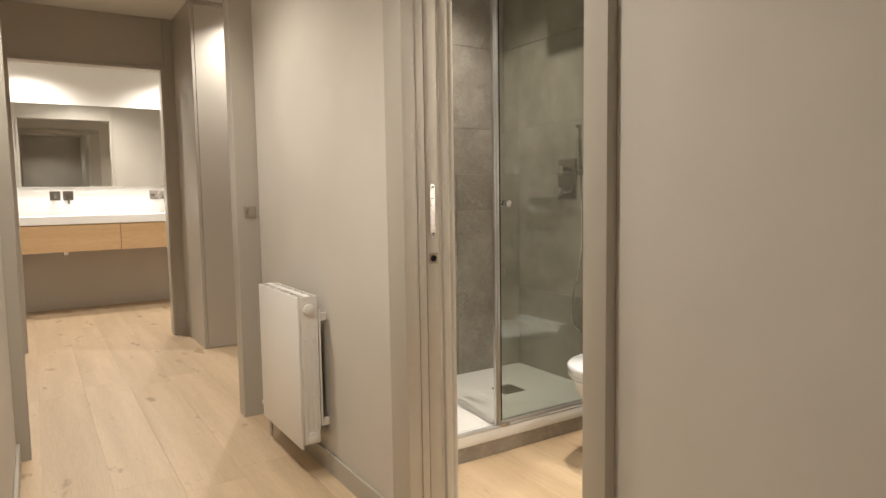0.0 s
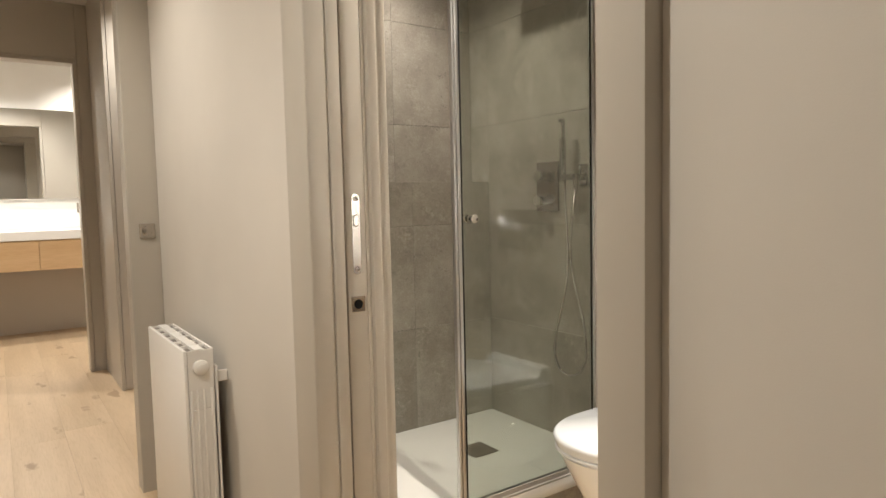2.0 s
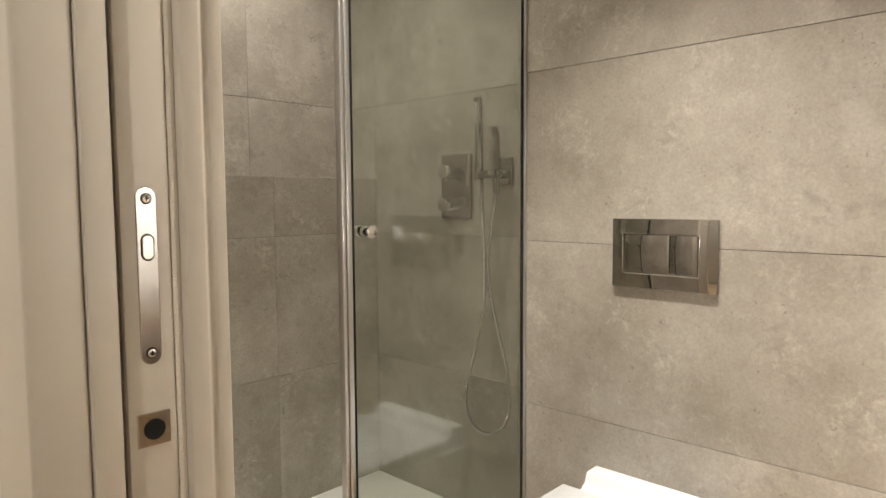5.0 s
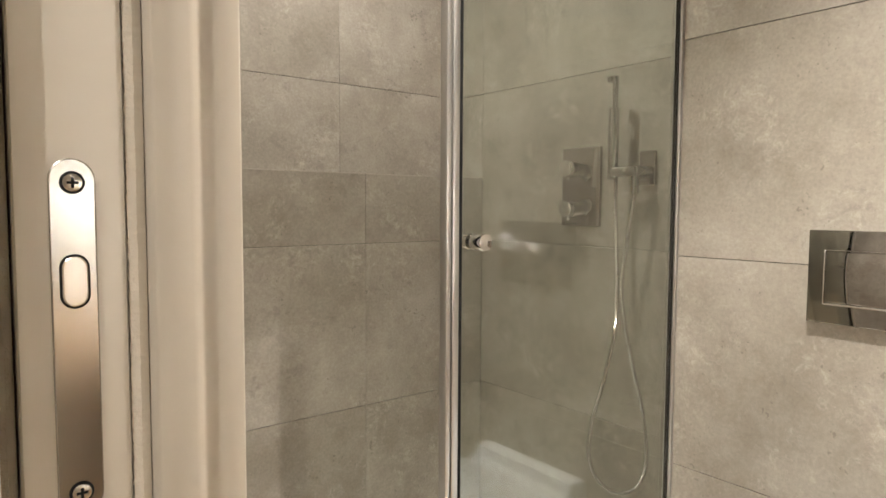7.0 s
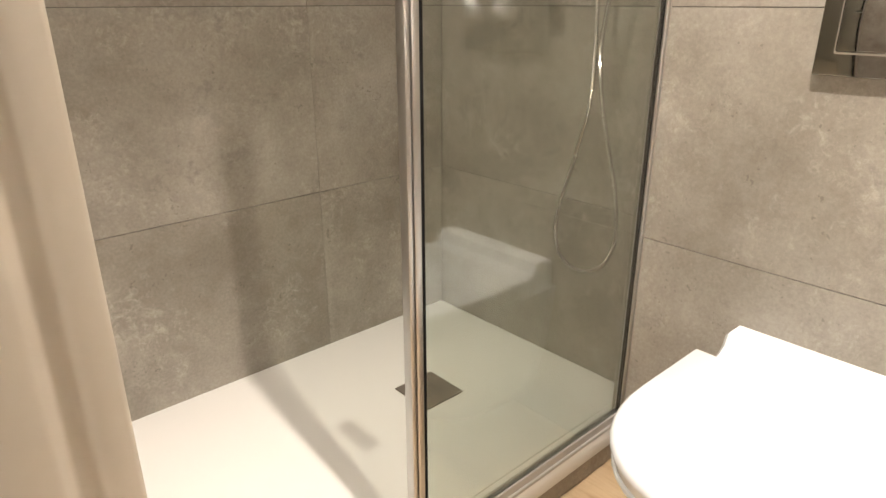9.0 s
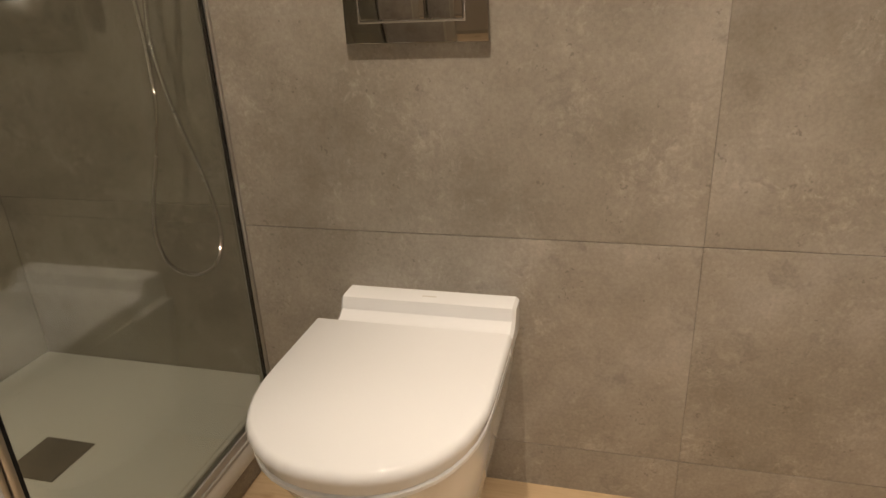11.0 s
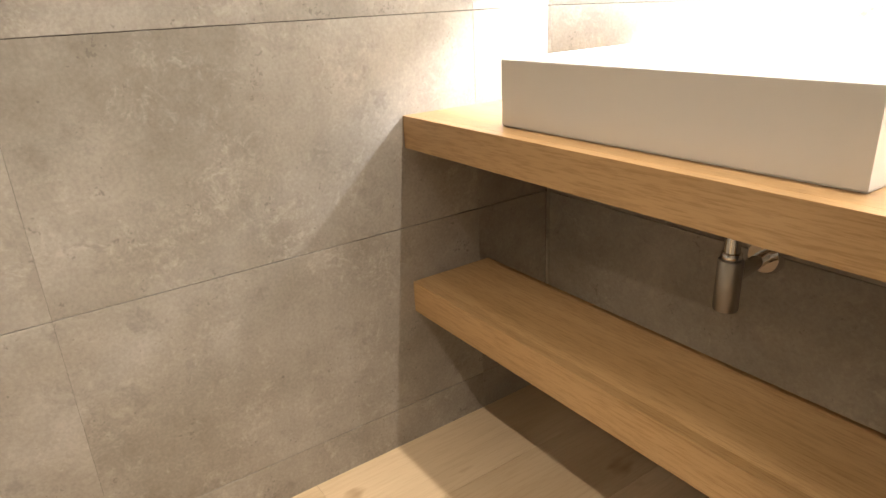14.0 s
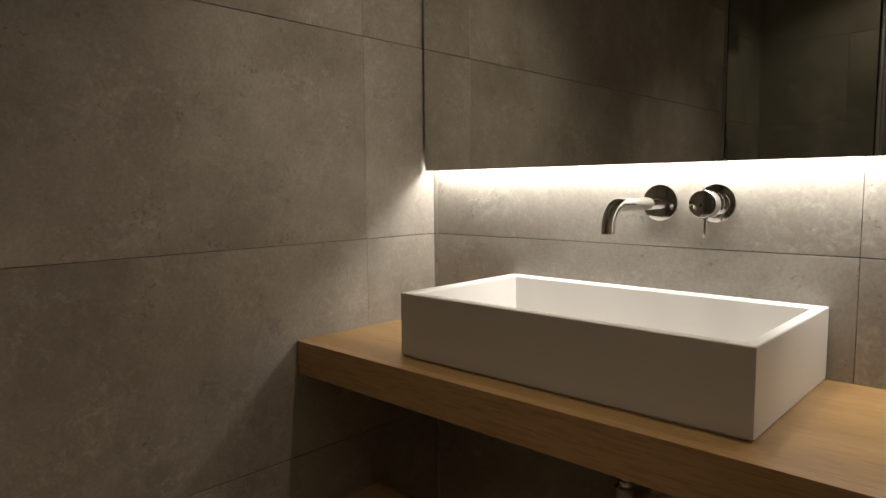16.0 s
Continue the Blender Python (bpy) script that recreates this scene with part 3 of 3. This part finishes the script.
for i in range(5):
    for j in range(5):
        hx, hy = 0.939 + (i - 2) * 0.011, 2.577 + (j - 2) * 0.011
        part("drain_hole", cyl_bm((hx, hy, TZ + 0.003), (hx, hy, TZ + 0.0046), 0.0025, seg=10), M_BLACK, dr)

screen = root("shower_screen", (0.9, YG, TZ), "frameless tinted glass shower screen with chrome profiles", "shower screen")
pane = part("glass_panel", box_bm(0.6078, XW - 0.0105, YG - 0.004, YG + 0.004, TZ + 0.010, 2.05, 0.0008), M_GLASS, screen, "grey-green tinted glass")
pole = bmesh.new()
add_box(pole, 0.576, 0.586, YG - 0.009, YG + 0.009, TZ, 2.06, 0.003, 2)
add_box(pole, 0.587, 0.601, YG - 0.010, YG + 0.010, TZ, 2.06, 0.003, 2)
part("post", pole, M_ALU, screen, "polished chrome post", 40)
part("seal", box_bm(0.6012, 0.6075, YG - 0.0075, YG + 0.0075, TZ + 0.005, 2.05), M_BLACK, screen, "black edge seal")
part("wall_profile", box_bm(XW - 0.009, XW + 0.006, YG - 0.010, YG + 0.009, TZ, 2.05, 0.002), M_ALU, screen)
part("seal", box_bm(XW - 0.0105, XW - 0.0092, YG - 0.0045, YG + 0.0045, TZ + 0.005, 2.05), M_BLACK, screen, "black edge seal")
rail = bmesh.new()
add_box(rail, 0.600, XW - 0.010, YG - 0.010, YG - 0.005, TZ - 0.002, TZ + 0.022, 0.0015)
add_box(rail, 0.600, XW - 0.010, YG + 0.005, YG + 0.010, TZ - 0.002, TZ + 0.022, 0.0015)
add_box(rail, XI + 0.012, XW - 0.010, YG - 0.014, YG + 0.012, TZ - 0.006, TZ + 0.004, 0.002)
part("bottom_rail", rail, M_RAIL, screen)
part("top_rail", box_bm(XI + 0.012, XW, YG - 0.012, YG + 0.012, 2.061, 2.09, 0.002), M_CHROME, screen)
kb = bmesh.new()
add_cyl(kb, (0.637, YG - 0.030, 1.062), (0.637, YG - 0.004, 1.062), 0.0135, seg=28, bevel=0.0015)
add_cyl(kb, (0.637, YG + 0.004, 1.062), (0.637, YG + 0.030, 1.062), 0.0135, seg=28, bevel=0.0015)
part("knob", kb, M_CHROME, screen, "round chrome knob", 40)
part("foot", box_bm(0.600, 0.640, YG - 0.018, YG - 0.011, TZ - 0.004, TZ + 0.014, 0.002), M_CHROME, screen)

mx = root("shower_mixer", (XS, 2.55, 1.165), "chrome two-handle concealed shower mixer on a rectangular plate", "shower mixer")
part("plate", box_bm(XS - 0.012, XS - 0.0005, 2.482, 2.606, 1.068, 1.272, 0.003, 2), M_PLATE, mx, smooth=40)
for z in (1.216, 1.113):
    h = part("handle", cyl_bm((XS - 0.066, 2.550, z), (XS - 0.030, 2.550, z), 0.0215, seg=32, bevel=0.002), M_CHROME, mx, smooth=40)
    part("collar", cyl_bm((XS - 0.029, 2.550, z), (XS - 0.012, 2.550, z), 0.0180, seg=32, bevel=0.001), M_CHROME, h, smooth=40)
    part("lever", cyl_bm((XS - 0.050, 2.550, z - 0.030), (XS - 0.050, 2.550, z - 0.020), 0.0045, seg=14, bevel=0.001), M_CHROME, h, smooth=40)

rh = root("rain_shower", (1.04, 2.58, 2.15), "square chrome rain shower head on a wall arm", "shower head")
part("head", box_bm(0.94, 1.14, 2.48, 2.68, 2.146, 2.156, 0.003, 2), M_FITTING, rh, smooth=40)
part("arm", cyl_bm((1.04, 2.58, 2.173), (XS - 0.001, 2.58, 2.173), 0.011, seg=20), M_FITTING, rh, smooth=40)
part("joint", cyl_bm((1.04, 2.58, 2.155), (1.04, 2.58, 2.186), 0.016, seg=20, bevel=0.002), M_FITTING, rh, smooth=40)

hs = root("hand_shower", (XS, 2.35, 1.21), "chrome baton hand shower on a wall elbow with a metal hose", "hand shower")
part("wall_plate", box_bm(XS - 0.010, XS - 0.0005, 2.325, 2.368, 1.170, 1.252, 0.002), M_FITTING, hs)
eb = bmesh.new()
add_cyl(eb, (XS - 0.055, 2.350, 1.205), (XS - 0.010, 2.350, 1.205), 0.011, bevel=0.002)
add_box(eb, XS - 0.064, XS - 0.040, 2.345, 2.422, 1.190, 1.214, 0.004, 2)
add_cyl(eb, (XS - 0.046, 2.352, 1.150), (XS - 0.046, 2.352, 1.195), 0.009, bevel=0.001)
part("elbow", eb, M_FITTING, hs, smooth=40)
part("handle", cyl_bm((XS - 0.052, 2.412, 1.185), (XS - 0.052, 2.412, 1.355), 0.0125, seg=24, bevel=0.003), M_FITTING, hs, smooth=40)
tb2 = bmesh.new()
add_box(tb2, XS - 0.060, XS - 0.048, 2.402, 2.413, 1.350, 1.430, 0.003, 2)
add_box(tb2, XS - 0.060, XS - 0.048, 2.412, 2.428, 1.416, 1.430, 0.003, 2)
part("spray_head", tb2, M_FITTING, hs, smooth=40)
hose = []
ctrl = [(2.405, 1.19), (2.405, 1.10), (2.398, 0.95), (2.402, 0.82), (2.432, 0.69), (2.468, 0.57), (2.478, 0.49), (2.455, 0.430), (2.395, 0.412), (2.335, 0.445), (2.308, 0.52), (2.322, 0.64), (2.365, 0.79), (2.385, 0.92), (2.370, 1.05), (2.350, 1.16)]
for i in range(len(ctrl) - 1):
    p0, p1, p2, p3 = (Vector(ctrl[min(max(k, 0), len(ctrl) - 1)]) for k in (i - 1, i, i + 1, i + 2))
    for k in range(53):
        t = k / 53
        q = 0.5 * (2 * p1 + (p2 - p0) * t + (2 * p0 - 5 * p1 + 4 * p2 - p3) * t * t + (3 * p1 - p0 - 3 * p2 + p3) * t ** 3)
        hose.append((XS - 0.048 + 0.010 * math.sin(i / 15 * math.pi), q.x, q.y))
hb = bmesh.new()
add_tube(hb, hose, 0.0060, 10, 0.32)
part("hose", hb, M_CHROME, hs, "ribbed metal hose", 25)


# ---- toilet ----
TY = 1.816
def d_ring(x_back, x_front, half, z, n=20, square=0.45):
    """A D-shaped outline: straight sides from the wall, a rounded front."""
    L = x_back - x_front
    straight = L * square
    pts = [(x_back, TY + half, z)]
    for k in range(1, 5):
        pts.append((x_back - straight * k / 5, TY + half, z))
    for k in range(n + 1):
        a = math.pi / 2 - math.pi * k / n
        e = 0.90
        ca, sa = math.cos(a), math.sin(a)
        pts.append((x_back - straight - (L - straight) * abs(ca) ** e, TY + half * math.copysign(abs(sa) ** e, sa), z))
    for k in range(4, 0, -1):
        pts.append((x_back - straight * k / 5, TY - half, z))
    pts.append((x_back, TY - half, z))
    return pts


LID = 0.441
wc = root("toilet", (1.0, TY, 0.1), "white wall-hung ceramic toilet with closed lid", "toilet")
part("bowl", loft_bm([
    d_ring(XW - 0.001, 0.935, 0.105, 0.060), d_ring(XW - 0.001, 0.905, 0.122, 0.075), d_ring(XW - 0.001, 0.850, 0.138, 0.14),
    d_ring(XW - 0.001, 0.790, 0.155, 0.22), d_ring(XW - 0.001, 0.735, 0.169, 0.31), d_ring(XW - 0.001, 0.703, 0.176, 0.3670),
    d_ring(XW - 0.001, 0.694, 0.180, 0.3860), d_ring(XW - 0.001, 0.698, 0.178, 0.3905)]), M_CERAMIC, wc, smooth=50)
XL = 1.075
part("seat", loft_bm([d_ring(XL, 0.694, 0.177, 0.3915), d_ring(XL, 0.690, 0.181, 0.3940), d_ring(XL, 0.690, 0.181, 0.4000), d_ring(XL, 0.693, 0.178, 0.4020)]), M_CERAMIC, wc, smooth=50)
part("lid", loft_bm([d_ring(XL, 0.692, 0.180, 0.4045), d_ring(XL, 0.687, 0.185, 0.422), d_ring(XL, 0.686, 0.186, LID - 0.012), d_ring(XL, 0.690, 0.183, LID - 0.004), d_ring(XL - 0.001, 0.697, 0.178, LID)]), M_CERAMIC, wc, "closed white lid", 50)
prof = [(XW - 0.001, 0.390), (XW - 0.001, 0.4500), (XW - 0.005, 0.4540), (1.152, 0.4540), (1.147, 0.4520), (1.145, 0.4470), (1.138, 0.4300), (1.122, 0.4200), (1.085, 0.417), (1.082, 0.4120), (1.080, 0.390)]
rings = []
for dy, k in ((-0.181, 0.006), (-0.175, 0.0), (0.157, 0.0), (0.163, 0.006)):
    rings.append([(x + (k if x < XW - 0.01 else 0), TY + dy, z - (k if z > 0.40 else 0)) for x, z in prof])
part("hinge_block", loft_bm(rings), M_CERAMIC, wc, "raised ceramic back edge", 35)
part("maker_mark", box_bm(1.167, 1.171, TY - 0.026, TY + 0.002, 0.4538, 0.4543), M_MARK, wc, "thin grey mark")

fp = root("flush_plate", (XW, 1.803, 0.99), "polished dark chrome dual flush plate", "flush plate")
part("plate", box_bm(XW - 0.013, XW - 0.0005, 1.684, 1.933, 0.917, 1.080, 0.002, 2), M_PLATE, fp, smooth=40)
for a, b in ((1.726, 1.7885), (1.7900, 1.903)):
    btn = bmesh.new()
    add_box(btn, XW - 0.0165, XW - 0.0125, a, b, 0.955, 1.043, 0.0012, 2)
    part("button", btn, M_PLATE, fp, smooth=40)
edge = bmesh.new()
for a, b, c, d in ((1.723, 1.906, 0.950, 0.9535), (1.723, 1.906, 1.0445, 1.0460), (1.722, 1.7240, 0.950, 1.046), (1.9045, 1.907, 0.950, 1.046)):
    add_box(edge, XW - 0.0155, XW - 0.0128, a, b, c, d, 0.0006)
part("button_frame", edge, M_CHROME, fp, "bright chrome edge")
part("maker_mark", box_bm(XW - 0.0134, XW - 0.0128, 1.695, 1.717, 1.0695, 1.0715), M_CHROME, fp)

# ---- basin corner ----
CT0, CT1, CTY = 0.749, 0.817, 0.614
def slab(name, label, category, y0, y1, z0, z1):
    """A thick built-up board: top and bottom panels behind a mitred front edge."""
    r = root(name, (0.65, (y0 + y1) / 2, z0), label, category)
    a, b, e = XI + 0.010, XW - 0.001, 0.022
    part("top_panel", box_bm(a, b, y0, y1 - e, z1 - 0.022, z1, 0.0002), M_OAK, r)
    part("front_edge", box_bm(a, b, y1 - e + 0.0001, y1, z0, z1, 0.0003), M_OAK, r)
    part("bottom_panel", box_bm(a, b, y0, y1 - e, z0, z0 + 0.018, 0.0008), M_OAK, r)
    part("back_edge", box_bm(a, b, y0 + 0.0005, y0 + 0.020, z0 + 0.0185, z1 - 0.0225), M_OAK, r)
    return r


slab("countertop", "thick oak countertop spanning the bathroom", "countertop", YB + 0.001, CTY, CT0, CT1)
slab("oak_shelf", "thick oak shelf under the countertop", "shelf", 0.395, CTY + 0.002, 0.362, 0.437)

BX0, BX1, BY0, BY1, BZ = 0.326, 0.950, 0.203, 0.551, 0.936
bn = root("vessel_basin", (0.64, 0.39, CT1), "rectangular matt white vessel basin standing on the oak countertop", "basin")
t = 0.016
def rect(x0, x1, y0, y1, z):
    return [(x0, y0, z), (x1, y0, z), (x1, y1, z), (x0, y1, z)]
bb2 = loft_bm([rect(BX0 + 0.0015, BX1 - 0.0015, BY0 + 0.0015, BY1 - 0.0015, CT1 + 0.0005), rect(BX0 + 0.0015, BX1 - 0.0015, BY0 + 0.0015, BY1 - 0.0015, CT1 + 0.002),
               rect(BX0, BX1, BY0, BY1, CT1 + 0.003), rect(BX0, BX1, BY0, BY1, BZ - 0.0015), rect(BX0 + 0.0015, BX1 - 0.0015, BY0 + 0.0015, BY1 - 0.0015, BZ),
               rect(BX0 + t, BX1 - t, BY0 + t, BY1 - t, BZ), rect(BX0 + t + 0.003, BX1 - t - 0.003, BY0 + t + 0.003, BY1 - t - 0.003, BZ - 0.004),
               rect(BX0 + t + 0.01, BX1 - t - 0.01, BY0 + t + 0.01, BY1 - t - 0.01, CT1 + 0.034), rect(BX0 + t + 0.03, BX1 - t - 0.03, BY0 + t + 0.03, BY1 - t - 0.03, CT1 + 0.022)])
part("bowl", bb2, M_BASIN, bn)
part("waste", cyl_bm((0.642, 0.387, CT1 + 0.0222), (0.642, 0.387, CT1 + 0.028), 0.032, seg=28, bevel=0.002), M_CHROME, bn, "round chrome waste", 40)

SX, HX, TAPZ = 0.610, 0.507, 1.098
tp = root("wall_spout", (SX, YB, TAPZ), "chrome wall-mounted basin spout with a bent end", "tap")
part("rosette", cyl_bm((SX, YB + 0.0005, TAPZ), (SX, YB + 0.006, TAPZ), 0.034, seg=40, bevel=0.0012), M_CHROME, tp, smooth=40)
sb = bmesh.new()
pts = [(SX, YB + 0.004 + 0.158 * k / 6, TAPZ) for k in range(7)]
for k in range(1, 13):
    a = math.pi / 2 * k / 12
    pts.append((SX, YB + 0.162 + 0.036 * math.sin(a), TAPZ - 0.036 * (1 - math.cos(a))))
pts.append((SX, YB + 0.198, TAPZ - 0.047))
add_tube(sb, pts, 0.0115, 20)
part("spout", sb, M_CHROME, tp, smooth=50)
th = root("tap_handle", (HX, YB, TAPZ), "round chrome wall-mounted basin mixer handle", "tap")
part("rosette", cyl_bm((HX, YB + 0.0005, TAPZ), (HX, YB + 0.006, TAPZ), 0.034, seg=40, bevel=0.0012), M_CHROME, th, smooth=40)
part("collar", cyl_bm((HX, YB + 0.006, TAPZ), (HX, YB + 0.030, TAPZ), 0.0215, seg=36, bevel=0.001), M_CHROME, th, smooth=40)
kn = part("knob", cyl_bm((HX, YB + 0.031, TAPZ), (HX, YB + 0.068, TAPZ), 0.0235, seg=36, bevel=0.0015), M_CHROME, th, smooth=40)
part("lever", cyl_bm((HX, YB + 0.052, TAPZ - 0.058), (HX, YB + 0.052, TAPZ - 0.022), 0.0036, seg=14, bevel=0.0008), M_CHROME, kn, smooth=40)

BTX, BTY = 0.594, 0.345
bt = root("bottle_trap", (BTX, BTY, 0.51), "chrome bottle trap hanging under the countertop", "pipe")
part("tailpipe", cyl_bm((BTX, BTY, 0.600), (BTX, BTY, CT0 - 0.0005), 0.0135, seg=24), M_CHROME, bt, smooth=40)
part("nut", cyl_bm((BTX, BTY, 0.604), (BTX, BTY, 0.616), 0.0175, seg=28, bevel=0.0015), M_CHROME, bt, smooth=40)
part("bottle", cyl_bm((BTX, BTY, 0.508), (BTX, BTY, 0.604), 0.0215, seg=32, bevel=0.003), M_ALU, bt, smooth=40)
part("outlet_pipe", cyl_bm((BTX + 0.016, YB + 0.004, 0.566), (BTX + 0.002, BTY - 0.018, 0.566), 0.0135, seg=24), M_CHROME, bt, smooth=40)
part("rosette", cyl_bm((BTX + 0.016, YB + 0.0005, 0.566), (BTX + 0.016, YB + 0.012, 0.566), 0.036, 0.030, seg=36), M_CHROME, bt, smooth=40)

MZ = 1.170
mr = root("mirror", (0.65, 0.23, 1.6), "frameless wall mirror with a hidden light strip along its lower edge", "mirror")
part("mirror_glass", box_bm(XI + 0.012, XW - 0.0085, 0.234, 0.240, MZ, 2.33, 0.0006), M_MIRROR, mr)
part("backing", box_bm(XI + 0.020, XW - 0.012, YB + 0.001, 0.2335, MZ + 0.022, 2.32), M_GREY, mr)
part("light_strip", box_bm(XI + 0.03, XW - 0.012, 0.208, 0.228, MZ + 0.0165, MZ + 0.0215), M_LED, mr, "white led strip")

# the corridor fitting at y -0.80 belongs to the added fill lamp
for lx, ly, lz, watts, tone, cone, where in DOWNLIGHTS:
    dl = root("downlight", (lx, ly, lz), "small white round recessed ceiling downlight, placed to suit the lighting", "ceiling light", group="downlights of the " + where)
    ring = []
    for r, z in ((0.034, -0.002), (0.036, -0.006), (0.046, -0.006), (0.047, -0.0005)):
        ring.append([(lx + r * math.cos(a), ly + r * math.sin(a), lz + z) for a in [2 * math.pi * k / 32 for k in range(32)]])
    part("trim_ring", loft_bm(ring, False, False), M_WHITE, dl, smooth=40)
    part("lens", cyl_bm((lx, ly, lz - 0.004), (lx, ly, lz - 0.0005), 0.034, seg=32), M_LENS, dl)

# ---- tiles and planks ----
SHARED = {}


def piece(name, size, place, mat, parent, bevel=0.0005):
    key = (name, tuple(round(s, 4) for s in size))
    if key not in SHARED:
        x, y, z = (s / 2 for s in size)
        SHARED[key] = mesh_of(name, box_bm(-x, x, -y, y, -z, z, bevel), mat)
    ob = new(name, SHARED[key])
    ob.location = place
    ob.parent = parent
    return ob


J = 0.0008
def tile_wall(parent, axis, face, inward, lo, hi, first, rows, step=0.900, gap=0.0009):
    """Tiles on the wall plane axis = face; inward is the sign of the room's side; columns run between lo and hi with a joint at first."""
    cuts = [lo]
    k = first + step * math.ceil((lo - first) / step)
    while k < hi - 0.001:
        if k > lo + 0.001:
            cuts.append(k)
        k += step
    cuts.append(hi)
    for z0, z1 in zip(rows, rows[1:]):
        for a, b in zip(cuts, cuts[1:]):
            w, h = b - a - gap, z1 - z0 - 2 * J
            if w < 0.005 or h < 0.005:
                continue
            c = ((a + b) / 2, (z0 + z1) / 2)
            mid = face - inward * 0.005
            if axis == 0:
                piece("tile", (0.010, w, h), (mid, c[0], c[1]), M_TILE, parent)
            else:
                piece("tile", (w, 0.010, h), (c[0], mid, c[1]), M_TILE, parent)


tile_wall(wall_toilet, 0, XW, -1, YB, YG + 0.010, 0.420, JOINTS, gap=0.0004)
tile_wall(wall_shower, 0, XS, -1, YG + 0.016, YE, 0.420, JOINTS)
tile_wall(wall_shower, 0, XS, -1, YE, YE + 0.13, 0.420, [1.205] + JOINTS[4:])
tile_wall(wall_basin, 1, YB, 1, XI + 0.008, XW, 0.288, JOINTS)
tile_wall(ledge, 1, YE, -1, XI + 0.008, XS, 0.890, [j for j in JOINTS if j < 1.1] + [1.205])
tile_wall(wall_end, 1, YE + 0.13, -1, XI + 0.008, XS, 0.885, [1.205] + [j for j in JOINTS if j > 1.3])
for a, b in ((XI + 0.008, 0.89), (0.89, XS)):
    piece("tile", (b - a - 2 * J, 0.126, 0.008), ((a + b) / 2, YE + 0.064, 1.2015), M_TILE, ledge)
piece("tile", (XS - XW - 0.002, 0.010, 2.39), ((XS + XW) / 2 + 0.001, YG + 0.0175, 1.20), M_TILE, wall_shower)


def planks(x0, x1, y0, y1, width, seed):
    rng = random.Random(seed)
    x = x0
    while x < x1 - 0.01:
        w = min(width, x1 - x)
        y = y0 - rng.uniform(0, 1.6)
        while y < y1:
            length = rng.choice((1.2, 1.6, 2.0, 2.0))
            a, b = max(y, y0), min(y + length, y1)
            if b - a > 0.02:
                piece("plank", (w - 0.0005, b - a - 0.0005, 0.014), (x + w / 2, (a + b) / 2, 0.001), M_FLOOR, corridor_floor, 0.0003)
            y += length
        x += w


planks(-1.26, 1.21, -1.6, 7.56, 0.225, 5)
